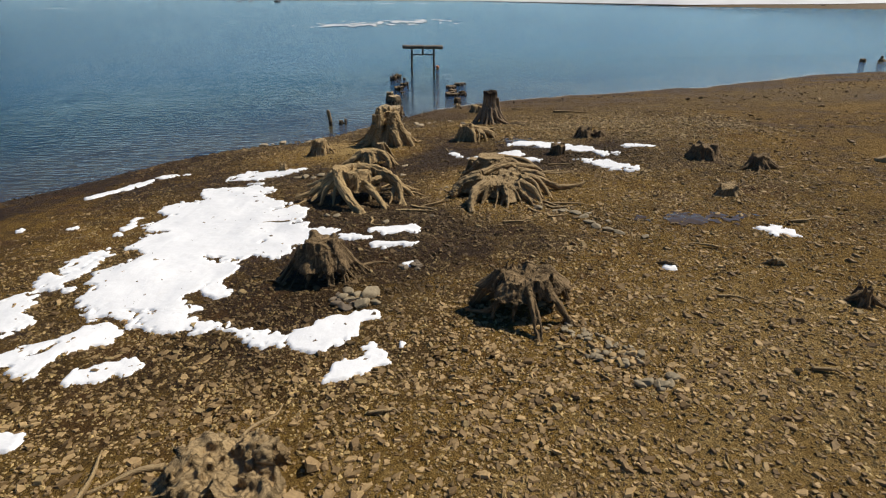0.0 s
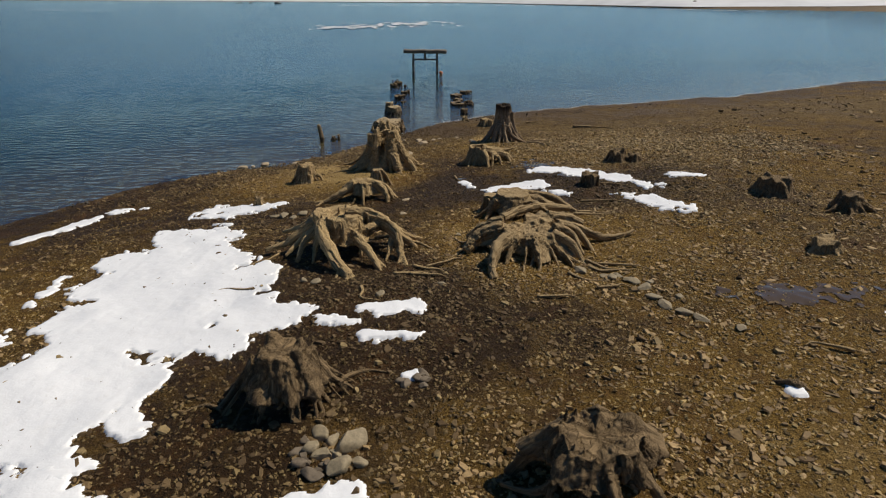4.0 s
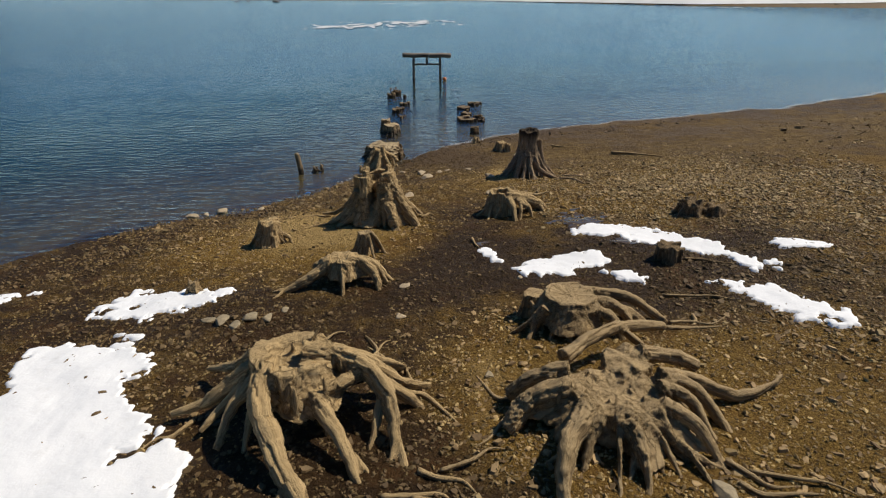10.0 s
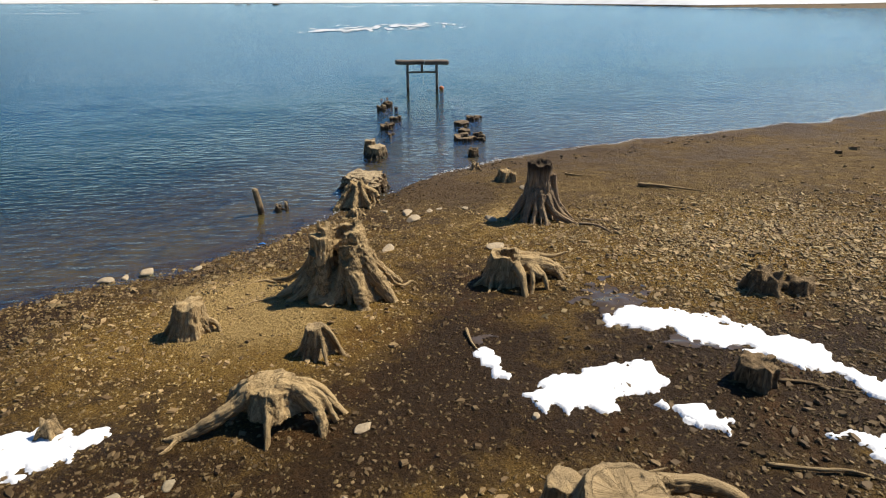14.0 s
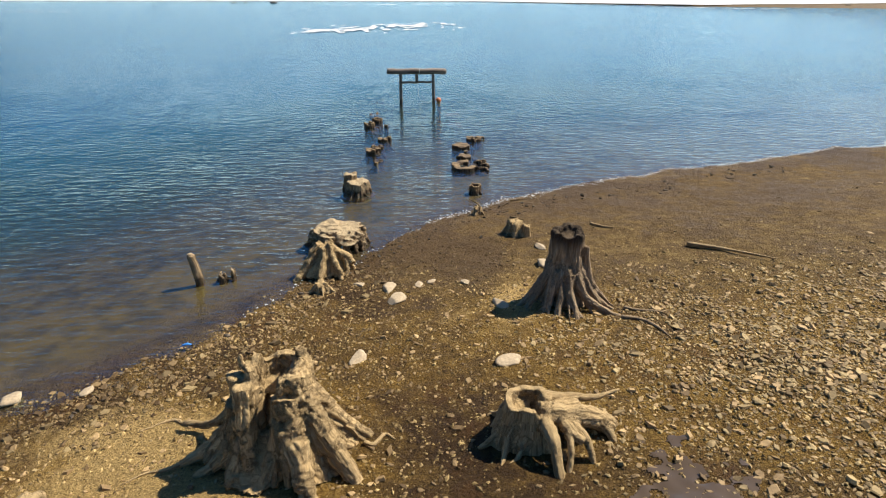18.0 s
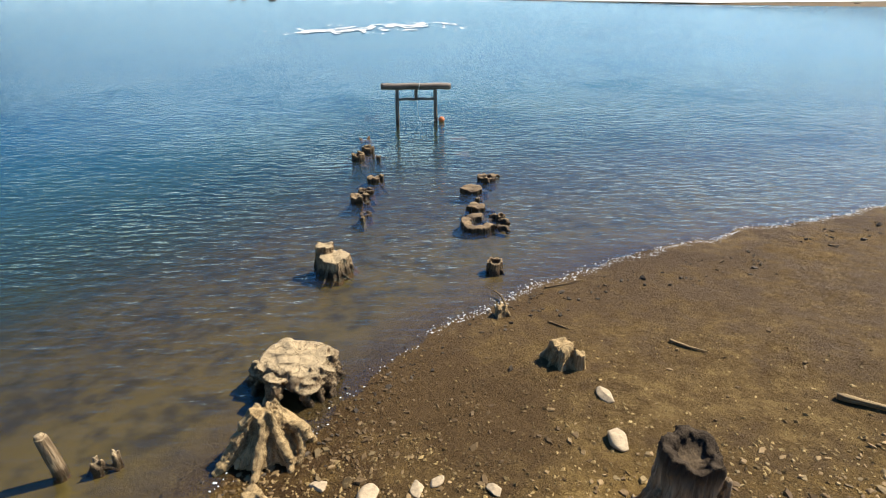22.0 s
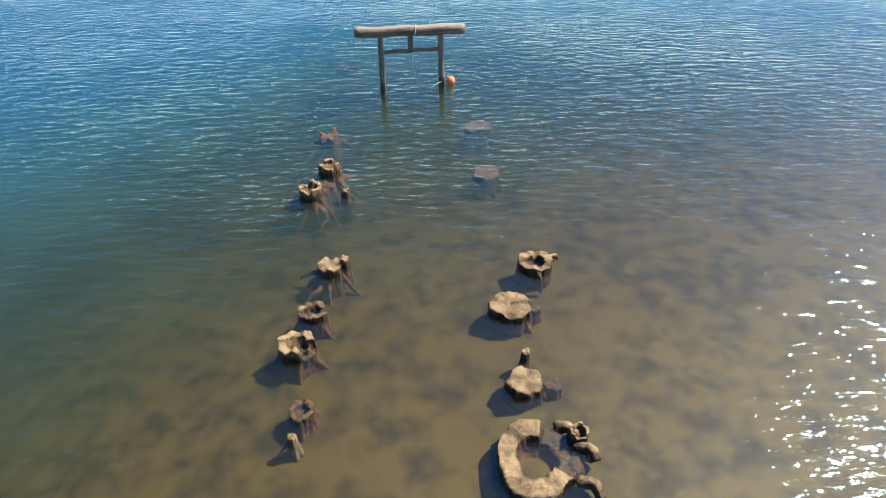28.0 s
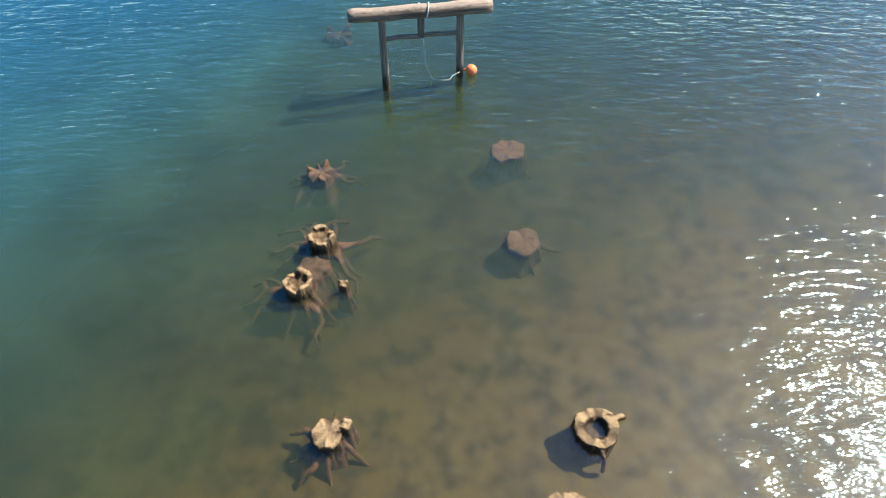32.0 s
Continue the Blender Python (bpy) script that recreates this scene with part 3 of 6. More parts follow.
def fused(name, pieces, mat, voxel, rough=0.02, fibres=14.0, seed=1):
    """One solid skin round overlapping pieces, with fibres and cracks along each piece's line."""
    verts, faces = [], []
    for v, f, *_ in pieces:
        faces += [tuple(i + len(verts) for i in q) for q in f]
        verts += v
    rawm = mesh_of(name + "_form", verts, faces, mat)
    ob = bpy.data.objects.new(name + "_form", rawm)
    scene.collection.objects.link(ob)
    mod = ob.modifiers.new("skin", "REMESH")
    mod.mode, mod.voxel_size = "VOXEL", voxel
    soft = ob.modifiers.new("soft", "SMOOTH")
    soft.factor, soft.iterations = 0.5, 2
    me = bpy.data.meshes.new_from_object(ob.evaluated_get(bpy.context.evaluated_depsgraph_get()))
    bpy.data.objects.remove(ob)
    bpy.data.meshes.remove(rawm)
    me.name = name
    co = corners(me)
    n = np.empty(len(co) * 3, np.float32)
    me.vertices.foreach_get("normal", n)
    n = n.reshape(-1, 3).astype(float)
    best = np.full(len(co), 1e9)
    grain = np.zeros((len(co), 3))
    around, along, wide = np.zeros(len(co)), np.zeros(len(co)), np.full(len(co), 0.1)
    upright = np.zeros(len(co))
    for k, (_, _, path, radii) in enumerate(pieces):
        few = np.unique(np.append(np.arange(0, len(path), 2 if len(path) > 7 else 1), len(path) - 1))
        path, radii = path[few], radii[few]
        length = np.concatenate([[0], np.cumsum(np.linalg.norm(np.diff(path, axis=0), axis=1))])
        for i in range(len(path) - 1):
            a, u = path[i], path[i + 1] - path[i]
            size = np.linalg.norm(u) + 1e-9
            h = np.clip((co - a) @ u / size**2, 0, 1)
            off = co - a - h[:, None] * u
            far = np.linalg.norm(off, axis=1)
            r = radii[i] + h * (radii[i + 1] - radii[i])
            near = np.abs(far - r) < best
            ahead = u / size
            side = np.cross(ahead, (0.31, 0.17, 1.0) if abs(ahead[2]) < 0.85 else (0.2, 1.0, 0.1))
            side /= np.linalg.norm(side)
            top = np.cross(side, ahead)
            phi = np.arctan2(off @ side, -(off @ top))
            best = np.where(near, np.abs(far - r), best)
            around, wide = np.where(near, phi, around), np.where(near, r, wide)
            along = np.where(near, length[i] + h * size + 3.1 * k, along)
            upright = np.where(near, abs(ahead[2]) > 0.75, upright)
    flatness = np.clip(n[:, 2] * 2.2 - 0.65, 0, 1) * np.clip((wide - 0.08) / 0.08, 0, 1) * upright
    turn = around * wide
    strand = waves(turn * 9, along * 1.6, 1.0, seed) * 0.6 + waves(turn * 22, along * 3.0, 1.0, seed + 1) * 0.5 + waves(turn * 45, along * 5.0, 1.0, seed + 2) * 0.4
    crack = np.clip(np.abs(waves(turn * 14, along * 1.1, 1.0, seed + 5)) * 4, 0, 1) - 1
    lump = waves(co[:, 0] + co[:, 2], co[:, 1] - co[:, 2] * 0.6, 0.25, seed + 3) + 0.6 * waves(co[:, 0] - co[:, 2], co[:, 1] + co[:, 2] * 0.6, 0.1, seed + 4)
    slim = np.clip(wide / 0.25, 0.35, 1)
    pit = np.clip(waves(co[:, 0], co[:, 1], 0.09, seed + 8) - 0.25, 0, 1) + 0.3 * waves(co[:, 0], co[:, 1], 0.045, seed + 9)
    co += n * (-flatness * rough * 0.55 * pit + slim * (1 - flatness) * rough * (strand + 1.2 * crack) + slim * rough * 0.7 * lump)[:, None]
    me.vertices.foreach_set("co", co.astype(np.float32).ravel())
    g = np.stack([np.cos(around) * wide, np.sin(around) * wide, along * 0.1], -1) * (1 - flatness[:, None]) + co * flatness[:, None] * 0.8
    me.attributes.new("grain", "FLOAT_VECTOR", "POINT").data.foreach_set("vector", g.astype(np.float32).ravel())
    me.polygons.foreach_set("use_smooth", np.ones(len(me.polygons), bool))
    if not me.materials:
        me.materials.append(mat)
    me.update()
    return me


def trunk_form(rng, top, foot, height, low=-0.12, jag=0.05, bowl=0.0, lobes=5, lobed=0.12, lean=(0, 0), sides=36, oval=1.0, notch=None, rim=0.55, flare=2.2):
    """A flaring trunk with a ragged top; bowl: how deep it is rotten out; low: where its underside is; notch: (angle, width, depth) of a gap in its rim."""
    phase = [rng.uniform(0, 6.28) for _ in range(6)]
    verts, faces = [], []

    def shape(a):
        return 1 + lobed * (0.6 * math.sin(lobes * a + phase[0]) + 0.45 * math.sin((lobes + 3) * a + phase[1]) + 0.6 * math.sin(2 * a + phase[4]) + 0.5 * math.sin(3 * a + phase[5]))

    levels = [0, 0.12, 0.28, 0.45, 0.62, 0.8, 1.0]
    inner = [(rim + 0.12, 0.99), (rim, 1 - 0.7 * bowl), (rim * 0.65, 1 - bowl), (0.1, 1 - 1.02 * bowl)]
    if not bowl:
        inner = [(0.85, 1.0), (0.6, 1.01), (0.3, 1.0), (0.1, 0.99)]
    rims = []
    for k in range(sides):
        a = 2 * math.pi * k / sides
        r = height * (1 + jag * (math.sin(3 * a + phase[2]) + 0.7 * math.sin(7 * a + phase[3]) + rng.uniform(-0.6, 0.6)))
        if notch:
            off = abs((a - radians(notch[0]) + math.pi) % (2 * math.pi) - math.pi)
            if off < radians(notch[1]):
                r *= 1 - notch[2]
        rims.append(r)
    rows = []
    for u in levels:
        wide = top + (foot - top) * (1 - u) ** flare
        rows.append([(wide * shape(a) ** (1.6 - u), low + (rims[k] - low) * u, u) for k in range(sides) for a in [2 * math.pi * k / sides]])
    for share, h in inner:
        even = sum(rims) / sides
        own = min(1.0, share / (rim + 0.12)) ** 2 if bowl else share
        rows.append([(top * share * (1 + (shape(2 * math.pi * k / sides) - 1) * own), low + (rims[k] * own + even * (1 - own) - low) * max(0.05, h), h) for k in range(sides)])
    for row in rows:
        for k, (r, z, u) in enumerate(row):
            a = 2 * math.pi * k / sides
            verts.append(Vector((math.cos(a) * r * oval + lean[0] * max(z, 0), math.sin(a) * r + lean[1] * max(z, 0), z)))
    for n in range(len(rows) - 1):
        for k in range(sides):
            a, b = n * sides + k, n * sides + (k + 1) % sides
            faces.append((a, b, b + sides, a + sides))
    faces.append(tuple(range(sides))[::-1])
    faces.append(tuple(range((len(rows) - 1) * sides, len(rows) * sides)))
    line = np.array([(lean[0] * max(z, 0), lean[1] * max(z, 0), z) for z in (low, low + 0.3 * (height - low), low + 0.65 * (height - low), height)])
    return verts, faces, line, np.array([foot, top + (foot - top) * 0.7**flare, top + (foot - top) * 0.35**flare, top])


def root_form(rng, angle, start, length, thick, height, bend=0.0, arch=0.5, drop=-0.05, tip=0.25):
    """A root from the trunk's flank down to the ground and outward. arch: how far out it stays high."""
    a0 = radians(angle)
    points = []
    for u, h in ((0.0, 1.0), (0.25, 0.55 + 0.4 * arch), (0.5, 0.2 + 0.45 * arch), (0.75, 0.07 + 0.12 * arch), (1.0, 0.0)):
        a = a0 + radians(bend) * u * u + rng.uniform(-0.07, 0.07) * (u > 0)
        r = start + (length - start) * u
        points.append((math.cos(a) * r, math.sin(a) * r, drop * u + h * height + rng.uniform(-0.02, 0.02)))
    count = 12
    path = curve(points, count)
    radii = [thick * (1 - (1 - tip) * (n / (count - 1)) ** 0.8) * rng.uniform(0.9, 1.1) for n in range(count)]
    return limb(path, radii, 8, 0.75)


def loose_root(rng, points, thick, mat, name="root"):
    path = curve([(x, y, z) for x, y, z in points], 5 * len(points))
    count = len(path)
    v, f = tube(path, [thick * (1 - 0.75 * (n / (count - 1)) ** 1.3) * rng.uniform(0.85, 1.12) for n in range(count)], 7)
    me = mesh_of(name, v, f, mat)
    co = corners(me)
    around = np.tile(np.arange(7) * 0.9, len(path))
    g = np.stack([np.cos(around) * thick, np.sin(around) * thick, np.repeat(np.arange(len(path)), 7) * 0.008], -1)
    me.attributes.new("grain", "FLOAT_VECTOR", "POINT").data.foreach_set("vector", g.astype(np.float32).ravel())
    return me


def stump(x, y, label, top, foot, height, roots, seed, mat=OLD_WOOD, lift=-0.12, jag=0.05, bowl=0.0, lobes=5, lobed=0.12, lean=(0, 0),
          oval=1.0, notch=None, voxel=0.03, rough=0.02, arch=0.4, trails=(), extra=(), sink=0.03, fibres=14.0, group="old tree stumps", z=None, limbs=(), splinters=0, rim=0.55, flare=2.2):
    """roots: (angle, length, thickness[, bend[, arch]]); trails: thin roots on the ground, (angle, from, to, bend); extra: further forms (x, y, top, foot, height)."""
    rng = random.Random(seed)
    base = float(land_height(np.array(x), np.array(y))) - sink if z is None else z
    ob = thing("tree_stump", x, y, base, label, "tree stump", group)
    forms = [trunk_form(rng, top, foot, height, lift, jag, bowl, lobes, lobed, lean, oval=oval, notch=notch, rim=rim, flare=flare)]
    for ex, ey, et, ef, eh in extra:
        v, f, line, wide = trunk_form(rng, et, ef, eh, -0.1, jag, 0.0, 4, 0.15)
        forms.append(([p + Vector((ex, ey, 0)) for p in v], f, line + np.array((ex, ey, 0)), wide))
    for r in roots:
        angle, length, thick = r[:3]
        forms.append(root_form(rng, angle, top * 0.45, length, thick, height * 0.72, r[3] if len(r) > 3 else rng.uniform(-15, 15), r[4] if len(r) > 4 else arch))
    for points, thick, thin, *flat in limbs:
        path = [p + np.array([rng.uniform(-0.07, 0.07) * thick for _ in range(3)]) for p in curve(points, 4 * len(points))]
        n = len(path)
        forms.append(limb(path, [(thick + (thin - thick) * (k / (n - 1)) ** 0.8) * rng.uniform(0.9, 1.07) for k in range(n)], 9, flat[0] if flat else 0.85))
    for k in range(splinters):
        a, u = rng.uniform(0, 6.28), rng.uniform(0.35, 1.0)
        px, py = math.cos(a) * top * u * oval, math.sin(a) * top * u
        h = height * (1 - 0.25 * (1 - u))
        forms.append(limb([(px * 1.08, py * 1.08, h * 0.55), (px, py, h * 0.95), (px * 0.97, py * 0.97, h * (1 + rng.uniform(0.04, 0.16)))], [voxel * 2.2, voxel * 1.8, voxel * 0.9], 6))
    part("trunk", fused("trunk", forms, mat, voxel, rough, fibres, seed), ob)
    for angle, a, b, bend in trails:
        pts = []
        for u in (0, 0.33, 0.66, 1.0):
            th = radians(angle + bend * u) + rng.uniform(-0.08, 0.08)
            r = a + (b - a) * u
            px, py = math.cos(th) * r, math.sin(th) * r
            pts.append((px, py, float(land_height(np.array(x + px), np.array(y + py))) - base + 0.025 - 0.02 * u))
        part("root", loose_root(rng, pts, rng.uniform(0.03, 0.05), mat), ob)
    return ob


def fan(seed, feet, high, start, thick, thin, flat=0.85):
    """Roots that splay from the trunk's flank; feet: (angle, how far out)."""
    rng = random.Random(seed)
    out = []
    for angle, far in feet:
        a, b = radians(angle), radians(angle + rng.uniform(-11, 11))
        r0 = high * rng.uniform(0.85, 1.05)
        z0 = start * rng.uniform(0.85, 1.05)
        far *= rng.uniform(0.78, 1.06)
        mid = 0.5 * (r0 + far) * rng.uniform(0.86, 1.02)
        w = rng.uniform(0.5, 1.35)
        out.append(([(math.cos(a) * r0, math.sin(a) * r0, z0), (math.cos(b) * mid, math.sin(b) * mid, z0 * rng.uniform(0.36, 0.5)), (math.cos(a) * far, math.sin(a) * far, rng.uniform(-0.04, 0.02))], thick * w, thin * w, flat))
    return out


def drowned(seed, angles, far, deep):
    """Long crooked roots that spread just under the surface from a stump in the lake."""
    rng = random.Random(seed)
    out = []
    for angle in angles:
        turn, way = rng.uniform(-30, 30), radians(angle)
        reach = far * rng.uniform(0.75, 1.15)
        pts = []
        for u, z in ((0.12, 0.62), (0.35, 0.5), (0.6, 0.4), (0.8, 0.3), (1.0, 0.12)):
            a = way + radians(turn) * u + rng.uniform(-0.14, 0.14)
            pts.append((math.cos(a) * reach * u, math.sin(a) * reach * u, deep * (z + rng.uniform(-0.05, 0.05))))
        out.append((pts, rng.uniform(0.08, 0.13), 0.03))
    return out


# On land, from the first seen to the waterline.
stump(-1.55, 12.1, "crumbling flat dark brown stump sunk in gravel", 0.55, 0.85, 0.28, [(200, 1.1, 0.1), (150, 1.2, 0.1), (20, 0.9, 0.12), (330, 0.95, 0.12), (80, 0.9, 0.1)], 101, OLD_WOOD, bowl=0.3, jag=0.3, lobes=7, lobed=0.22, rough=0.06, splinters=36, voxel=0.022, trails=[(160, 0.8, 1.6, 30), (95, 0.6, 1.3, -20)])
stump(-1.45, 17.15, "dark conical tree stump with splayed fibrous roots", 0.3, 0.56, 0.76, [(60, 0.75, 0.13), (100, 0.75, 0.13), (140, 0.8, 0.12)], 102, DARK_WOOD, lift=0.3, jag=0.06, lobes=9, lobed=0.1, rough=0.036, voxel=0.017, flare=1.15, bowl=0.06, rim=0.7, limbs=fan(102, [(178, 0.86), (192, 0.9), (205, 0.85), (222, 0.75), (238, 0.7), (246, 0.62), (290, 0.62), (297, 0.68), (312, 0.72), (322, 0.76), (331, 0.8), (340, 0.8), (349, 0.8), (358, 0.82), (8, 0.85), (18, 0.9), (30, 0.9)], 0.33, 0.66, 0.068, 0.026) + [([(-0.05, -0.3, 0.62), (-0.02, -0.42, 0.38), (0.06, -0.46, 0.28), (0.02, -0.5, 0.2)], 0.06, 0.03), ([(0.12, -0.3, 0.6), (0.16, -0.42, 0.36), (0.2, -0.5, 0.1), (0.3, -0.56, 0.0)], 0.05, 0.025)], trails=[(28, 0.7, 1.35, -4), (195, 0.8, 1.3, -8)])
stump(2.05, 15.5, "dark splintered tree stump with arching legs of root", 0.37, 0.55, 0.64, [(50, 0.8, 0.13), (85, 0.75, 0.14), (120, 0.8, 0.13), (150, 0.85, 0.14)], 103, DARK_WOOD, lift=0.36, flare=1.1, jag=0.06, bowl=0.12, lobes=5, lobed=0.14, oval=1.15, rough=0.046, voxel=0.017, splinters=26, limbs=[([(-0.3, 0.1, 0.5), (-0.6, 0.1, 0.34), (-0.85, 0.1, 0.0)], 0.13, 0.07), ([(-0.25, -0.1, 0.5), (-0.42, -0.2, 0.3), (-0.62, -0.2, 0.08), (-0.95, -0.05, 0.03)], 0.07, 0.04), ([(-0.25, -0.12, 0.5), (-0.45, -0.26, 0.25), (-0.55, -0.32, 0.0)], 0.07, 0.035), ([(-0.12, -0.2, 0.5), (-0.2, -0.36, 0.25), (-0.24, -0.42, 0.0)], 0.05, 0.03), ([(-0.02, -0.18, 0.56), (0.0, -0.5, 0.42), (0.04, -0.82, 0.16), (0.07, -1.05, 0.0)], 0.1, 0.04), ([(0.06, -0.15, 0.58), (0.06, -0.5, 0.44), (0.12, -0.85, 0.18), (0.1, -1.12, -0.02)], 0.035, 0.015), ([(0.14, -0.15, 0.54), (0.36, -0.34, 0.42), (0.55, -0.5, 0.16), (0.64, -0.6, 0.0)], 0.095, 0.04), ([(0.5, -0.46, 0.2), (0.68, -0.6, 0.06), (0.9, -0.68, 0.0)], 0.045, 0.02), ([(0.3, 0.02, 0.54), (0.5, -0.02, 0.36), (0.62, -0.1, 0.0)], 0.05, 0.02), ([(0.34, 0.15, 0.54), (0.58, 0.18, 0.36), (0.78, 0.16, 0.0)], 0.08, 0.035), ([(0.3, 0.3, 0.5), (0.6, 0.4, 0.3), (0.85, 0.45, 0.0)], 0.12, 0.06)])
stump(-1.35, 22.3, "big arching root stump, pale wood over dark hollows", 0.52, 0.62, 0.76, [], 104, PALE_WOOD, lift=0.3, jag=0.035, bowl=0.22, lobes=3, lobed=0.07, rough=0.034, voxel=0.02, rim=0.5, lean=(-0.3, 0.4), fibres=20, splinters=14, limbs=[([(-0.5, 0.1, 0.62), (-0.46, -0.45, 0.52), (-0.16, -1.0, 0.28), (0.2, -1.48, 0.08)], 0.2, 0.13), ([(0.18, -1.43, 0.1), (0.14, -1.8, 0.03), (0.22, -2.1, -0.02)], 0.075, 0.03), ([(0.2, -1.43, 0.1), (0.4, -1.8, 0.03), (0.46, -2.15, -0.02)], 0.085, 0.03), ([(0.22, -1.43, 0.1), (0.52, -1.65, 0.03), (0.7, -1.8, -0.02)], 0.065, 0.03), ([(0.0, -1.2, 0.15), (-0.06, -1.5, 0.06), (-0.02, -1.8, -0.02)], 0.06, 0.03), ([(-0.1, 0.0, 0.46), (0.25, -0.4, 0.42), (0.6, -0.9, 0.24), (0.82, -1.35, 0.0)], 0.19, 0.06), ([(0.6, -0.85, 0.24), (0.85, -1.1, 0.08), (1.1, -1.45, 0.0)], 0.07, 0.03), ([(-0.1, 0.3, 0.68), (0.35, 0.3, 0.66), (0.78, 0.12, 0.56), (1.05, -0.28, 0.42), (1.12, -0.7, 0.16), (1.1, -1.05, 0.0)], 0.24, 0.08, 0.75), ([(1.0, -0.2, 0.42), (1.18, -0.7, 0.2), (1.32, -1.2, 0.04), (1.55, -1.6, 0.0)], 0.08, 0.03), ([(1.05, -0.3, 0.4), (1.2, -0.8, 0.14), (1.22, -1.25, 0.02), (1.3, -1.55, 0.0)], 0.07, 0.025), ([(0.95, -0.1, 0.4), (0.88, -0.5, 0.2), (0.82, -0.75, 0.0)], 0.08, 0.045), ([(0.1, 0.5, 0.62), (0.65, 0.5, 0.46), (1.15, 0.42, 0.18), (1.55, 0.55, 0.0)], 0.19, 0.06), ([(0.4, 0.4, 0.56), (1.0, 0.2, 0.3), (1.45, 0.1, 0.0)], 0.16, 0.06), ([(0.2, 0.7, 0.5), (0.7, 0.85, 0.25), (1.2, 1.0, 0.0)], 0.13, 0.05), ([(-0.6, 0.4, 0.55), (-1.0, 0.25, 0.36), (-1.35, 0.12, 0.12), (-1.8, 0.05, 0.0)], 0.17, 0.05), ([(-0.62, 0.15, 0.5), (-0.9, -0.2, 0.26), (-1.0, -0.6, 0.0)], 0.13, 0.05), ([(-0.55, 0.1, 0.45), (-0.66, -0.3, 0.2), (-0.66, -0.65, 0.0)], 0.09, 0.05), ([(-0.7, 0.3, 0.45), (-1.05, 0.0, 0.2), (-1.3, -0.3, 0.0)], 0.09, 0.04), ([(-0.25, 0.8, 0.55), (-0.1, 1.15, 0.22), (0.1, 1.45, 0.0)], 0.17, 0.07), ([(-0.7, 0.65, 0.52), (-1.15, 0.7, 0.26), (-1.65, 0.95, 0.03)], 0.15, 0.05), ([(-0.4, -0.1, 0.42), (-0.05, -0.16, 0.46), (0.35, -0.1, 0.5), (0.62, 0.1, 0.54)], 0.11, 0.1), ([(0.2, -0.25, 0.46), (0.3, -0.32, 0.26), (0.28, -0.4, 0.0)], 0.07, 0.05), ([(-0.05, 0.45, 0.7), (0.02, 0.55, 0.82), (0.1, 0.62, 0.95)], 0.06, 0.03)], trails=[(280, 2.1, 2.7, 8), (308, 1.8, 2.4, 10), (322, 1.8, 2.5, 5), (182, 1.5, 2.1, 10), (60, 0.9, 1.6, -20), (85, 0.9, 1.5, 20), (20, 1.3, 1.9, -25), (150, 1.4, 2.0, -25), (40, 1.2, 1.8, 30)])
stump(2.4, 21.95, "sprawling weathered root plate with many ribbed roots", 0.5, 0.86, 0.43, [(120, 1.0, 0.12), (60, 0.9, 0.12)], 105, OLD_WOOD, lift=0.1, jag=0.08, bowl=0.2, lobes=7, lobed=0.14, rough=0.034, voxel=0.02, fibres=22, splinters=34, flare=1.3, extra=[(0.32, 0.58, 0.3, 0.52, 0.46), (0.52, 0.08, 0.26, 0.46, 0.38)], limbs=fan(105, [(218, 1.15), (228, 1.2), (237, 1.2), (258, 1.2), (264, 1.05), (272, 1.3), (279, 1.1), (286, 1.35), (294, 1.2), (301, 1.45), (309, 1.2), (318, 1.3), (328, 1.1)], 0.52, 0.4, 0.14, 0.05, 0.65) + [([(-0.4, -0.3, 0.4), (-0.7, -0.75, 0.36), (-0.85, -1.15, 0.16), (-0.82, -1.5, 0.0)], 0.17, 0.09), ([(-0.5, 0.05, 0.42), (-1.0, 0.0, 0.26), (-1.3, -0.2, 0.0)], 0.19, 0.12), ([(-0.45, 0.35, 0.42), (-0.9, 0.4, 0.26), (-1.2, 0.45, 0.0)], 0.18, 0.12), ([(0.5, 0.0, 0.44), (0.85, -0.1, 0.36), (1.05, -0.45, 0.03)], 0.14, 0.07), ([(0.45, -0.25, 0.42), (0.8, -0.5, 0.3), (1.0, -0.85, 0.0)], 0.12, 0.06), ([(0.6, 0.15, 0.46), (1.0, 0.08, 0.36), (1.25, -0.2, 0.08), (1.3, -0.4, 0.0)], 0.12, 0.06), ([(0.6, 0.25, 0.44), (1.1, 0.3, 0.3), (1.6, 0.22, 0.14), (2.05, 0.36, 0.1), (2.45, 0.62, 0.14)], 0.14, 0.04), ([(0.5, 0.7, 0.44), (0.95, 0.72, 0.38), (1.3, 0.66, 0.26)], 0.14, 0.1), ([(-0.45, 0.75, 0.34), (0.05, 1.15, 0.42), (0.5, 1.42, 0.4), (1.05, 1.6, 0.3), (1.25, 1.62, 0.26)], 0.13, 0.075), ([(0.5, 1.4, 0.38), (0.75, 1.2, 0.24), (0.85, 0.95, 0.22)], 0.08, 0.05)], trails=[(312, 1.5, 2.2, 10), (160, 1.2, 1.9, -10), (292, 1.5, 2.1, 10), (325, 1.3, 2.0, -5), (172, 1.1, 1.7, 25)])
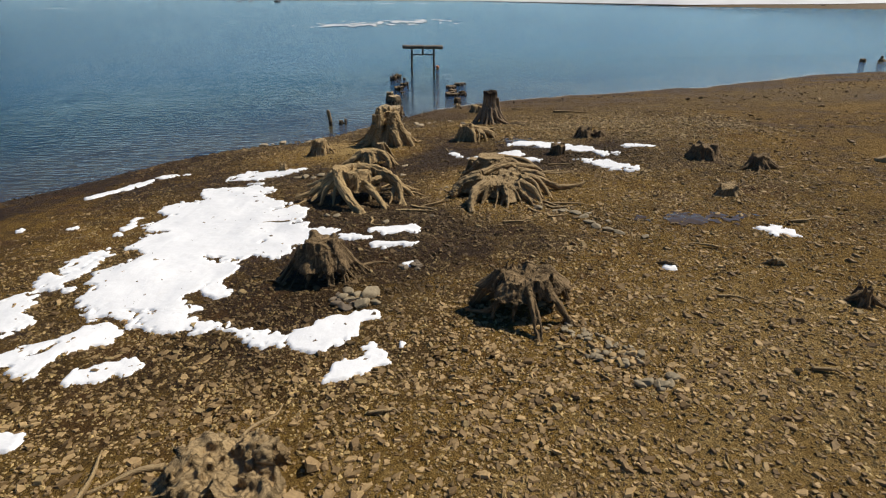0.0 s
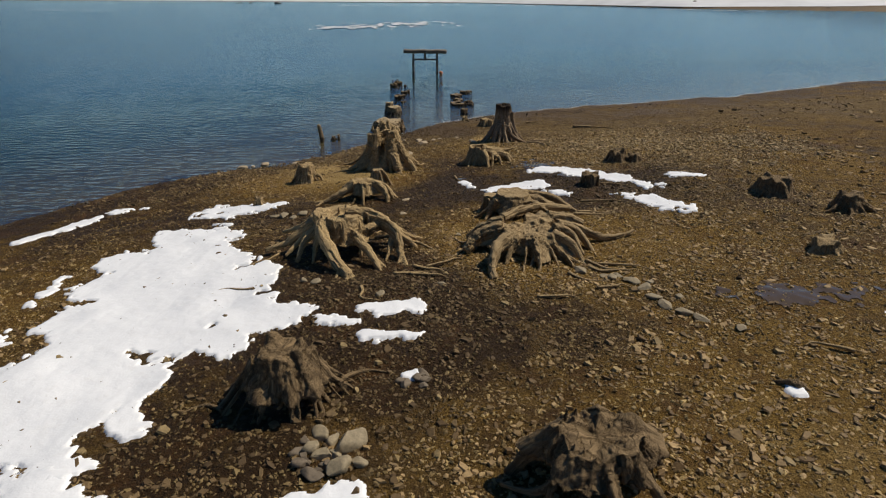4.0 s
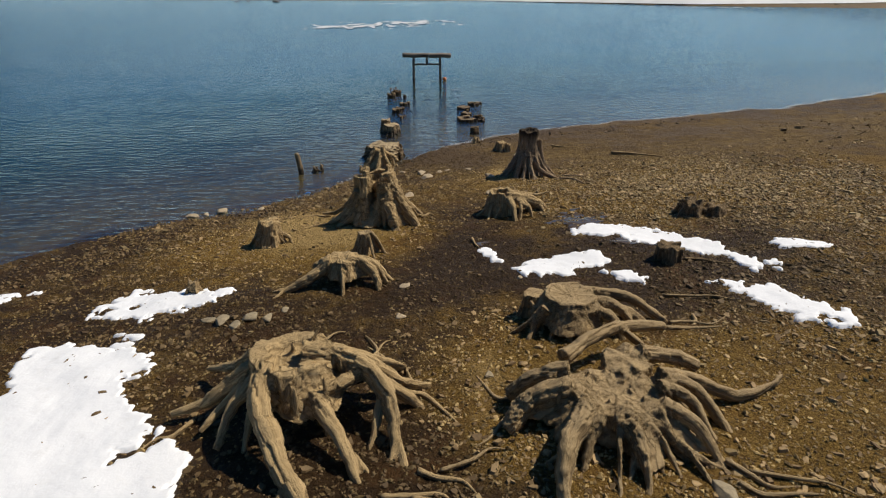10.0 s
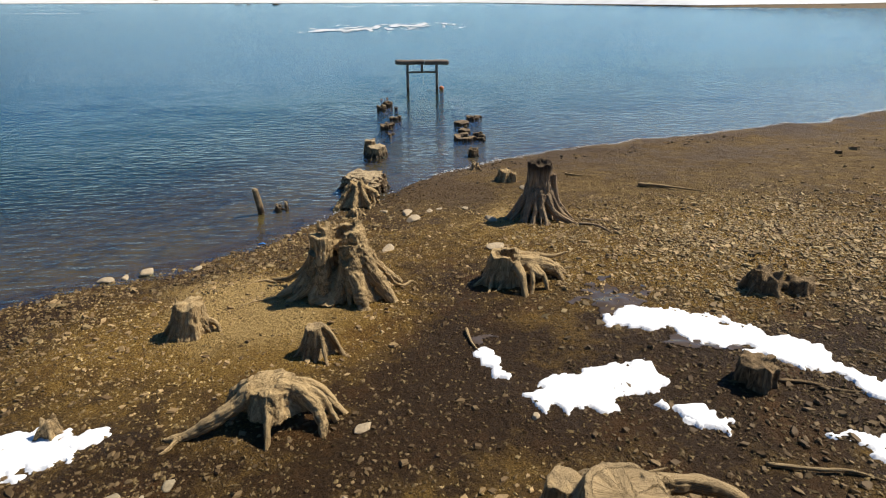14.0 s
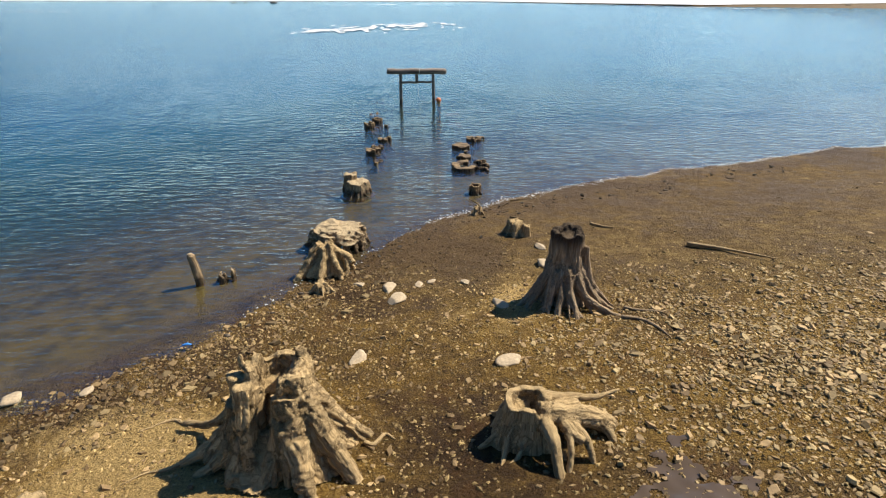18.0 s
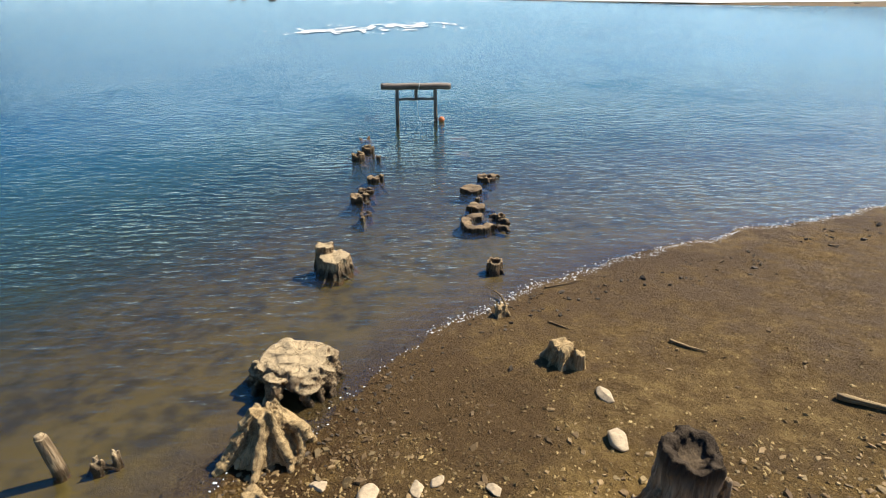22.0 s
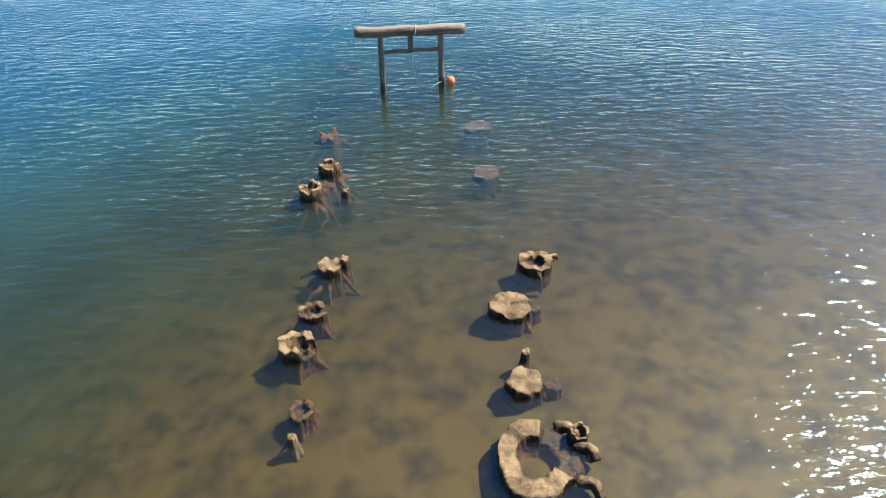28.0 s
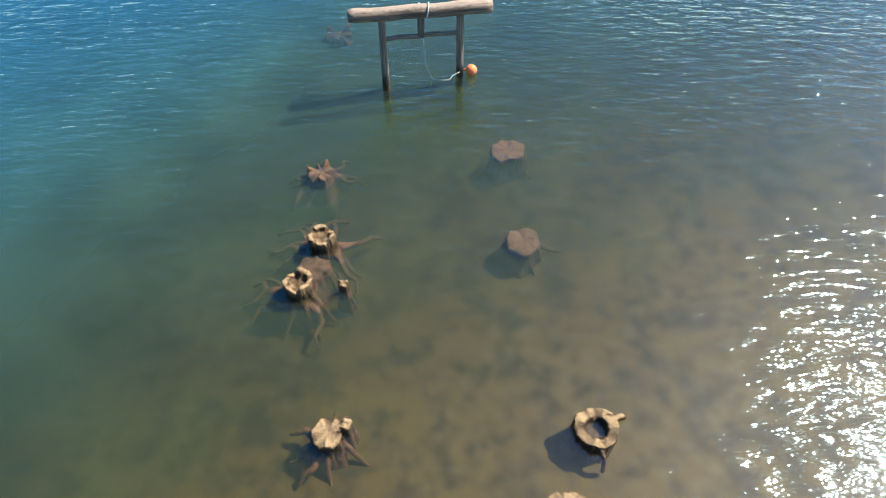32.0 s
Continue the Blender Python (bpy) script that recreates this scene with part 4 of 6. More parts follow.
stump(2.4, 24.35, "sawn tree stump with flat pale top and long side roots", 0.4, 0.62, 0.6, [(80, 0.8, 0.14), (115, 0.8, 0.14), (150, 0.8, 0.14)], 106, OLD_WOOD, lift=0.2, bowl=0.05, rim=0.7, jag=0.02, lobes=5, lobed=0.06, rough=0.024, voxel=0.02, fibres=18, flare=1.25, extra=[(-0.5, 0.35, 0.18, 0.3, 0.42)], limbs=fan(106, [(196, 0.95), (214, 0.95), (236, 0.88), (262, 0.85), (284, 0.82), (304, 0.85), (326, 0.9)], 0.42, 0.5, 0.15, 0.07, 0.6) + [([(0.2, 0.2, 0.48), (0.7, 0.26, 0.42), (1.1, 0.2, 0.36), (1.45, 0.0, 0.16), (1.65, -0.14, 0.04)], 0.14, 0.06), ([(0.3, 0.0, 0.44), (0.75, -0.1, 0.38), (1.05, -0.4, 0.05)], 0.15, 0.06), ([(0.5, -0.05, 0.42), (0.95, -0.1, 0.3), (1.3, -0.3, 0.06), (1.6, -0.34, 0.03)], 0.11, 0.045), ([(0.3, -0.25, 0.42), (0.6, -0.4, 0.34), (0.74, -0.66, 0.0)], 0.13, 0.07), ([(1.2, -0.28, 0.1), (1.65, -0.3, 0.08), (2.0, -0.2, 0.1), (2.08, 0.08, 0.14)], 0.06, 0.035), ([(-0.6, 0.1, 0.4), (-0.45, -0.15, 0.2), (-0.45, -0.35, 0.05)], 0.035, 0.03)], trails=[(342, 1.5, 2.4, 14), (352, 1.6, 2.6, 4), (65, 0.6, 1.2, -20), (50, 0.6, 1.1, 15)])
stump(-1.52, 26.6, "small grey stump standing on splayed roots", 0.3, 0.46, 0.52, [(60, 0.6, 0.12), (130, 0.6, 0.12)], 107, PALE_WOOD, lift=0.2, jag=0.04, lobes=4, lobed=0.08, rough=0.024, voxel=0.017, splinters=4, flare=1.2, limbs=[([(-0.22, -0.1, 0.44), (-0.6, -0.28, 0.24), (-0.95, -0.42, 0.08), (-1.3, -0.5, 0.0)], 0.15, 0.06), ([(-0.02, -0.15, 0.46), (0.02, -0.42, 0.3), (0.05, -0.72, 0.0)], 0.13, 0.06, 0.6), ([(0.1, -0.05, 0.46), (0.42, -0.12, 0.42), (0.66, -0.3, 0.2), (0.72, -0.48, 0.0)], 0.15, 0.07), ([(0.1, 0.1, 0.44), (0.55, 0.1, 0.34), (0.95, -0.05, 0.0)], 0.14, 0.05), ([(0.3, 0.0, 0.46), (0.62, -0.1, 0.4), (0.85, -0.25, 0.06)], 0.09, 0.05), ([(-0.25, 0.1, 0.42), (-0.55, 0.15, 0.26), (-0.72, 0.05, 0.0)], 0.14, 0.06), ([(-1.1, -0.45, 0.05), (-1.2, -0.7, 0.03), (-1.3, -0.75, 0.0)], 0.05, 0.02)])
stump(-1.28, 28.2, "small conical stump with a sawn top and split leg", 0.15, 0.34, 0.5, [(200, 0.48, 0.08), (235, 0.42, 0.08), (265, 0.4, 0.07), (100, 0.4, 0.08)], 108, OLD_WOOD, flare=1.15, jag=0.03, lobes=4, rough=0.014, voxel=0.016, notch=(330, 22, 0.4), limbs=[([(0.06, -0.06, 0.5), (0.14, -0.2, 0.26), (0.24, -0.42, 0.0)], 0.055, 0.04), ([(0.12, 0.05, 0.48), (0.27, 0.0, 0.28), (0.44, -0.12, 0.0)], 0.05, 0.06)])
stump(-3.75, 29.2, "small pale leaning stump with grooved sides", 0.25, 0.48, 0.6, [(230, 0.6, 0.09), (260, 0.55, 0.08), (290, 0.5, 0.09), (340, 0.6, 0.09), (200, 0.6, 0.08)], 109, PALE_WOOD, flare=1.4, jag=0.06, lobes=6, rough=0.024, voxel=0.018, lean=(0.1, 0), splinters=6, limbs=[([(0.2, 0, 0.3), (0.5, -0.05, 0.22), (0.62, -0.2, 0.0)], 0.07, 0.04)])
stump(-1.32, 30.6, "large split stump with sawn column and ribbed buttress roots", 0.42, 0.86, 1.36, [(70, 1.0, 0.16), (110, 1.0, 0.16), (140, 1.15, 0.14)], 110, PALE_WOOD, lift=0.14, jag=0.05, bowl=0.5, lobes=6, lobed=0.12, rough=0.036, voxel=0.021, flare=1.7, notch=(262, 16, 0.55), lean=(0.14, 0.04), rim=0.58, limbs=[([(0.35, -0.05, 1.25), (0.6, -0.26, 0.8), (0.95, -0.5, 0.34), (1.25, -0.7, 0.0)], 0.26, 0.1), ([(0.3, 0.1, 1.25), (0.62, 0.06, 0.75), (1.0, 0.1, 0.3), (1.3, 0.16, 0.0)], 0.24, 0.1), ([(-0.17, -0.3, 1.3), (-0.18, -0.36, 0.95), (-0.16, -0.46, 0.5), (-0.12, -0.6, 0.2), (-0.08, -0.78, 0.0)], 0.17, 0.1), ([(-0.22, -0.36, 0.6), (-0.32, -0.5, 0.25), (-0.4, -0.66, 0.0)], 0.13, 0.05), ([(0.3, -0.25, 1.1), (0.38, -0.42, 0.75), (0.52, -0.7, 0.4), (0.62, -0.92, 0.12), (0.68, -1.1, 0.0)], 0.26, 0.09), ([(0.2, -0.4, 0.9), (0.24, -0.52, 0.6), (0.32, -0.64, 0.35), (0.35, -0.74, 0.0)], 0.09, 0.055), ([(0.42, -0.05, 1.0), (0.62, -0.1, 0.6), (0.85, -0.08, 0.25), (1.1, -0.04, 0.05), (1.3, 0.0, 0.0)], 0.2, 0.05), ([(0.4, -0.2, 0.95), (0.6, -0.36, 0.5), (0.8, -0.5, 0.18), (0.95, -0.6, 0.0)], 0.17, 0.07), ([(0.4, 0.2, 0.9), (0.7, 0.3, 0.45), (1.05, 0.4, 0.0)], 0.18, 0.08), ([(-0.35, 0.0, 1.25), (-0.45, 0.08, 0.8), (-0.75, 0.25, 0.35), (-1.1, 0.42, 0.1), (-1.5, 0.58, 0.0)], 0.14, 0.04), ([(-0.36, -0.1, 0.9), (-0.52, -0.12, 0.5), (-0.8, -0.16, 0.22), (-1.2, -0.24, 0.0)], 0.17, 0.06), ([(-0.3, -0.2, 0.7), (-0.5, -0.34, 0.3), (-0.75, -0.42, 0.1), (-0.95, -0.45, 0.0)], 0.14, 0.05), ([(-0.3, 0.3, 0.8), (-0.6, 0.6, 0.3), (-0.9, 0.85, 0.0)], 0.15, 0.06), ([(-0.28, 0.05, 1.3), (-0.3, 0.05, 1.42), (-0.29, 0.05, 1.52)], 0.07, 0.03)], trails=[(158, 1.4, 2.2, 4), (190, 1.1, 1.9, 6), (358, 1.2, 1.6, 6)])
stump(2.04, 30.6, "low hollow stump with pale rim and arched gaps", 0.31, 0.5, 0.58, [(190, 0.7, 0.14), (225, 0.7, 0.13), (255, 0.6, 0.1), (100, 0.6, 0.13), (140, 0.65, 0.13)], 111, PALE_WOOD, flare=1.5, jag=0.03, bowl=0.5, lobes=4, lobed=0.07, rough=0.018, voxel=0.018, rim=0.55, notch=(325, 35, 0.22), arch=0.2, limbs=[([(0.1, -0.1, 0.42), (0.42, -0.14, 0.4), (0.8, -0.08, 0.32), (1.1, -0.03, 0.14)], 0.17, 0.15), ([(0.15, -0.2, 0.42), (0.25, -0.52, 0.32), (0.28, -0.82, 0.0)], 0.12, 0.075), ([(0.35, -0.15, 0.4), (0.5, -0.4, 0.36), (0.62, -0.5, 0.3)], 0.1, 0.06), ([(0.5, -0.2, 0.38), (0.68, -0.45, 0.28), (0.76, -0.64, 0.0)], 0.09, 0.04), ([(0.42, -0.3, 0.36), (0.46, -0.52, 0.3), (0.42, -0.74, 0.0)], 0.06, 0.05), ([(0.95, -0.08, 0.28), (1.08, -0.2, 0.12), (1.12, -0.26, 0.0)], 0.09, 0.05), ([(0.95, 0.05, 0.28), (1.15, 0.06, 0.12), (1.22, 0.04, 0.0)], 0.1, 0.06), ([(0.2, 0.15, 0.46), (0.6, 0.2, 0.42), (0.95, 0.26, 0.38), (1.32, 0.36, 0.42)], 0.12, 0.022), ([(0.1, -0.15, 0.44), (0.4, 0.0, 0.38), (0.7, 0.1, 0.34)], 0.15, 0.12)])
stump(3.36, 34.5, "tall grey stump with blackened top and clawed roots", 0.31, 0.5, 1.5, [(200, 0.95, 0.12), (225, 0.95, 0.11), (250, 0.95, 0.1), (30, 0.9, 0.13), (110, 0.8, 0.12), (320, 0.9, 0.1)], 112, CHARRED_WOOD, flare=1.7, jag=0.02, bowl=0.08, lobes=8, lobed=0.11, rough=0.032, voxel=0.021, fibres=20, limbs=fan(112, [(195, 1.0), (208, 0.95), (222, 1.0), (240, 0.9), (252, 0.95), (266, 1.05), (284, 0.95), (300, 1.1), (316, 1.2), (332, 1.15), (350, 1.0), (12, 0.95)], 0.33, 0.72, 0.12, 0.035, 0.6) + [([(-0.02, -0.3, 0.8), (0.02, -0.5, 0.45), (0.08, -0.85, 0.15), (0.05, -1.1, 0.0)], 0.1, 0.05), ([(0.1, -0.75, 0.2), (0.22, -0.95, 0.08), (0.25, -1.1, 0.0)], 0.05, 0.03), ([(0.15, -0.28, 0.7), (0.3, -0.5, 0.35), (0.7, -0.75, 0.14), (1.1, -0.95, 0.06), (1.35, -1.2, 0.0)], 0.11, 0.05), ([(0.3, 0.0, 0.6), (0.55, -0.3, 0.25), (0.9, -0.6, 0.05)], 0.1, 0.05), ([(0.32, -0.1, 1.2), (0.4, -0.15, 0.7), (0.5, -0.2, 0.2)], 0.07, 0.09)], trails=[(315, 1.3, 2.3, -6), (330, 1.2, 1.9, 6)])
stump(2.95, 38.35, "small split stump on the sand by the water", 0.2, 0.36, 0.38, [(290, 0.45, 0.1), (330, 0.5, 0.1), (210, 0.4, 0.09)], 113, PALE_WOOD, jag=0.1, lobes=3, lobed=0.2, voxel=0.022, extra=[(0.25, -0.25, 0.1, 0.15, 0.36)])
stump(6.55, 29.4, "dark broken stump in gravel, two lobes", 0.25, 0.42, 0.38, [(200, 0.6, 0.1), (280, 0.7, 0.1), (330, 0.8, 0.1)], 114, DARK_WOOD, jag=0.18, lobes=5, lobed=0.2, extra=[(0.55, -0.15, 0.2, 0.4, 0.32)])
stump(4.95, 26.7, "small shaggy dark root ball on wet mud", 0.24, 0.3, 0.36, [(330, 0.4, 0.07), (250, 0.35, 0.07)], 115, DARK_WOOD, jag=0.1, lobes=7, lobed=0.15, rough=0.035, voxel=0.022, trails=[(350, 0.3, 1.4, -10)])
stump(-4.45, 26.4, "tiny dark stump beside melting snow", 0.1, 0.2, 0.26, [(220, 0.35, 0.06), (300, 0.35, 0.06), (350, 0.35, 0.06)], 116, OLD_WOOD, jag=0.2, voxel=0.018)
stump(9.2, 24.9, "dark low stump on gravel", 0.35, 0.6, 0.42, [(200, 0.8, 0.1), (280, 0.7, 0.1), (340, 0.8, 0.1)], 117, DARK_WOOD, jag=0.15, lobes=5)
stump(10.15, 23.5, "dark stump with splayed roots on gravel", 0.26, 0.5, 0.4, [(200, 0.9, 0.09), (240, 0.85, 0.09), (280, 0.8, 0.09), (320, 0.85, 0.09), (0, 0.9, 0.09)], 118, DARK_WOOD, jag=0.12, lobes=5)
stump(8.2, 21.3, "grey broken root lying on stones", 0.25, 0.42, 0.26, [(200, 0.6, 0.09), (330, 0.6, 0.1), (280, 0.5, 0.09)], 119, OLD_WOOD, jag=0.2, lobes=4, lobed=0.2)
stump(4.95, 16.9, "small dark driftwood root on gravel", 0.08, 0.15, 0.12, [(150, 0.35, 0.06), (330, 0.4, 0.06)], 120, DARK_WOOD, jag=0.2, voxel=0.018)
stump(6.9, 16.85, "small dark driftwood root on gravel", 0.09, 0.16, 0.14, [(170, 0.4, 0.06), (320, 0.4, 0.06), (80, 0.3, 0.05)], 121, OLD_WOOD, jag=0.2, voxel=0.018)
stump(7.4, 15.35, "dark spiky little stump with spread roots", 0.12, 0.25, 0.28, [(180, 0.55, 0.07), (230, 0.45, 0.06), (330, 0.6, 0.07), (20, 0.5, 0.06)], 122, DARK_WOOD, jag=0.3, voxel=0.02)

# At the waterline and in the lake.
stump(-1.6, 38.1, "broad pale stump standing at the water's edge", 0.54, 0.72, 0.56, [(100, 0.8, 0.12), (60, 0.8, 0.12), (140, 0.85, 0.12)], 124, WET_WOOD, voxel=0.021, splinters=8, lift=0.34, jag=0.05, bowl=-0.14, rim=0.5, lobes=4, lobed=0.09, rough=0.04, flare=1.3, limbs=fan(124, [(180, 0.88), (196, 0.9), (210, 0.9), (238, 0.9), (246, 1.0), (254, 0.92), (300, 0.86), (310, 0.92), (322, 0.9), (336, 0.88), (352, 0.88), (10, 0.88), (30, 0.88)], 0.64, 0.52, 0.15, 0.08, 0.65))
stump(-1.65, 36.5, "clawed pale stump on the waterline", 0.2, 0.5, 0.72, [(110, 0.55, 0.1)], 125, PALE_WOOD, lift=0.1, jag=0.1, lobes=5, voxel=0.019, rough=0.028, flare=1.2, splinters=8, limbs=[([(-0.1, -0.05, 0.68), (-0.3, -0.2, 0.42), (-0.5, -0.36, 0.15), (-0.66, -0.5, 0.0)], 0.19, 0.09, 0.7), ([(0.0, -0.12, 0.66), (-0.02, -0.34, 0.4), (-0.06, -0.58, 0.12), (-0.1, -0.74, 0.0)], 0.16, 0.06, 0.7), ([(0.08, -0.08, 0.64), (0.22, -0.26, 0.4), (0.36, -0.4, 0.2), (0.4, -0.52, 0.0)], 0.13, 0.06), ([(0.1, 0.0, 0.6), (0.3, -0.02, 0.5), (0.5, -0.06, 0.44), (0.6, -0.16, 0.3)], 0.14, 0.1), ([(0.45, -0.05, 0.44), (0.5, -0.22, 0.24), (0.46, -0.36, 0.0)], 0.09, 0.06), ([(0.1, 0.1, 0.55), (0.4, 0.16, 0.3), (0.6, 0.12, 0.0)], 0.14, 0.06), ([(-0.1, 0.05, 0.55), (-0.36, 0.02, 0.25), (-0.56, -0.1, 0.0)], 0.14, 0.06)])
stump(-1.6, 35.45, "small gnarled root stub on stones at the waterline", 0.14, 0.22, 0.24, [(200, 0.45, 0.07), (290, 0.4, 0.07), (350, 0.5, 0.08)], 126, PALE_WOOD, jag=0.12, voxel=0.02)
stump(-1.62, 42.25, "two-headed pale stump standing in shallow water", 0.34, 0.46, 0.44, [(200, 0.65, 0.09), (250, 0.7, 0.09), (280, 0.65, 0.08), (310, 0.6, 0.1), (30, 0.6, 0.1)], 127, WET_WOOD, jag=0.04, lobes=4, lobed=0.1, rough=0.025, z=-0.08, extra=[(-0.28, 0.25, 0.2, 0.28, 0.62)], voxel=0.02, splinters=4)
stump(2.1, 40.1, "little stub of driftwood on the waterline", 0.12, 0.22, 0.26, [(250, 0.35, 0.06), (330, 0.4, 0.06), (80, 0.4, 0.05)], 128, OLD_WOOD, jag=0.2, voxel=0.02, z=-0.03)
stump(2.17, 42.15, "small hollow stump in shallow water", 0.2, 0.28, 0.34, [(240, 0.4, 0.07), (320, 0.4, 0.07)], 129, LAKE_WOOD, jag=0.06, bowl=0.3, z=-0.08, voxel=0.02)
LAKE = "stumps standing in the lake"
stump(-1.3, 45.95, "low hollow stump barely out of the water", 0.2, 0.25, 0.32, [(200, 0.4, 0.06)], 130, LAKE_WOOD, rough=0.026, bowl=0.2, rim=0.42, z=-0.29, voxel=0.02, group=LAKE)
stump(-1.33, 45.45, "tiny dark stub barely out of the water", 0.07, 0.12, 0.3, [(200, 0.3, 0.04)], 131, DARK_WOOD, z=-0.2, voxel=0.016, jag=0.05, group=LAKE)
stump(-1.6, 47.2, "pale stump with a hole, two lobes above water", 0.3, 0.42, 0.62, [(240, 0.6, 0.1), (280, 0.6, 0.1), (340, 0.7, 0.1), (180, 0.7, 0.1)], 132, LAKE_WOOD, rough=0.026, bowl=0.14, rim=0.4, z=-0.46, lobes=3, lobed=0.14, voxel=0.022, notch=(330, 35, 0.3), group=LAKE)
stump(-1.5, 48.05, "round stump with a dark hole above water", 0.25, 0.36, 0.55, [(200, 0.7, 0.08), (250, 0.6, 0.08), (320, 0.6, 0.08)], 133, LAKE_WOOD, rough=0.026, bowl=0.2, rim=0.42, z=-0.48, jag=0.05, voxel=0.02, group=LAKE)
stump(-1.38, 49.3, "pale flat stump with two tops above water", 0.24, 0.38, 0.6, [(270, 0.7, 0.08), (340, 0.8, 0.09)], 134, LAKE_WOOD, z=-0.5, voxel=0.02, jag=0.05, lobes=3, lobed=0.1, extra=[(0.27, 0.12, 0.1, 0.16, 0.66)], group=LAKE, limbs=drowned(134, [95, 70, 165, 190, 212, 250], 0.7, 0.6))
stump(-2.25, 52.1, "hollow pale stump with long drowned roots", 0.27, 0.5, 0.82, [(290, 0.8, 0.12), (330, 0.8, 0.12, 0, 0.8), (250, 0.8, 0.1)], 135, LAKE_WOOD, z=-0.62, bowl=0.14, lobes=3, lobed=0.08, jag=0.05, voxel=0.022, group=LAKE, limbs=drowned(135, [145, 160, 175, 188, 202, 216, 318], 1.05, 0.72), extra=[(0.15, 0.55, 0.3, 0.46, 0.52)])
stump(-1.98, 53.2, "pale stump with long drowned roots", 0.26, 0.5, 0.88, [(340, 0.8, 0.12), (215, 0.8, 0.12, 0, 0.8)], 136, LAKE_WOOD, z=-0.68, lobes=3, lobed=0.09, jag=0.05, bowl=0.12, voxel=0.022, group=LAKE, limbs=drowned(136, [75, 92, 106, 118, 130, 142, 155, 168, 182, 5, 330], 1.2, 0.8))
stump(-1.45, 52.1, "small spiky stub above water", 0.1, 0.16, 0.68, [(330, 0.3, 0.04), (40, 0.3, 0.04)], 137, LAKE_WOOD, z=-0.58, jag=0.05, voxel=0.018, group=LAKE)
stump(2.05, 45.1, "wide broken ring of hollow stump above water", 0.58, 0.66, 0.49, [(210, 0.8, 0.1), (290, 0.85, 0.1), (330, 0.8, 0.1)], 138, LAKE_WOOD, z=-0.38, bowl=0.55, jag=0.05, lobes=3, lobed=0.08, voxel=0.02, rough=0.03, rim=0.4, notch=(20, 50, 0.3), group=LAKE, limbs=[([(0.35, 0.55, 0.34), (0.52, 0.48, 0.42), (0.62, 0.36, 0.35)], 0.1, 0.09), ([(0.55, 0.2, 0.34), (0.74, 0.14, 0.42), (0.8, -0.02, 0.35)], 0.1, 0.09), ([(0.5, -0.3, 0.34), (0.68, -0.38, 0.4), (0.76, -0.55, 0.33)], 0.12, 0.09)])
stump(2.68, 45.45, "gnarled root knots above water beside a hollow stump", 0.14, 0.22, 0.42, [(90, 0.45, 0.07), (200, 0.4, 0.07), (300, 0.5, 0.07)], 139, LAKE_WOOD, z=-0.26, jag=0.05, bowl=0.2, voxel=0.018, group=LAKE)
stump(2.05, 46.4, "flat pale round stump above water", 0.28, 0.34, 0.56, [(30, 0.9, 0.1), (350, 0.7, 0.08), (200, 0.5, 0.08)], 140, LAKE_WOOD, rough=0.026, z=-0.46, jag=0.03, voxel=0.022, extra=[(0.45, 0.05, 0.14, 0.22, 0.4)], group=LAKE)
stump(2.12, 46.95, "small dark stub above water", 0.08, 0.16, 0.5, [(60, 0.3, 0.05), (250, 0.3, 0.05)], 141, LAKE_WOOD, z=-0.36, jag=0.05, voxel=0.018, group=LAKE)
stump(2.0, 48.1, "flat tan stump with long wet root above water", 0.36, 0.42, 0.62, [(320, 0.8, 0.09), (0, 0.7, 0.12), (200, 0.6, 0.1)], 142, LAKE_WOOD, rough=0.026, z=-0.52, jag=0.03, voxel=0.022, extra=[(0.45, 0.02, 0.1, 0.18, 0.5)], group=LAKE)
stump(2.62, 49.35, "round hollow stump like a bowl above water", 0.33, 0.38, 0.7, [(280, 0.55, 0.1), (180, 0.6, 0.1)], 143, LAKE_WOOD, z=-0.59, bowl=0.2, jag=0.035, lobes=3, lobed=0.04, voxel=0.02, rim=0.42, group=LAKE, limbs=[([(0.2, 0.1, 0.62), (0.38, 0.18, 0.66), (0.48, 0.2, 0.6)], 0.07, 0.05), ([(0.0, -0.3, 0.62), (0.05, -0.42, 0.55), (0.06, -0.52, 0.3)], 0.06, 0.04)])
stump(1.95, 53.3, "drowned flat stump under water", 0.35, 0.45, 0.5, [(20, 0.9, 0.1), (300, 0.6, 0.1)], 144, BED_WOOD, z=-0.62, jag=0.04, voxel=0.03, group=LAKE)
stump(1.9, 56.2, "drowned flat stump under water", 0.4, 0.5, 0.6, [(30, 0.8, 0.1), (330, 0.7, 0.1), (200, 0.8, 0.1)], 145, BED_WOOD, z=-0.78, jag=0.04, voxel=0.03, group=LAKE)
stump(-2.3, 55.3, "drowned stump with crooked roots under water", 0.3, 0.5, 0.62, [(20, 1.1, 0.1, 20, 0.8), (160, 0.9, 0.1), (240, 0.9, 0.1)], 146, BED_WOOD, z=-0.66, jag=0.15, voxel=0.026, group=LAKE, limbs=drowned(146, [20, 40, 140, 170, 200], 0.95, 0.7))
stump(-2.7, 62.0, "dark drowned stump below the surface", 0.4, 0.6, 0.9, [(20, 1.1, 0.12), (160, 0.9, 0.1), (240, 0.9, 0.1)], 147, BED_WOOD, z=-1.3, jag=0.15, voxel=0.035, group=LAKE)
stump(43.3, 65.1, "far dark stump at the lake shore", 0.26, 0.45, 0.34, [(200, 0.7, 0.12)], 148, DARK_WOOD, z=-0.1, jag=0.1, voxel=0.05, group=LAKE)
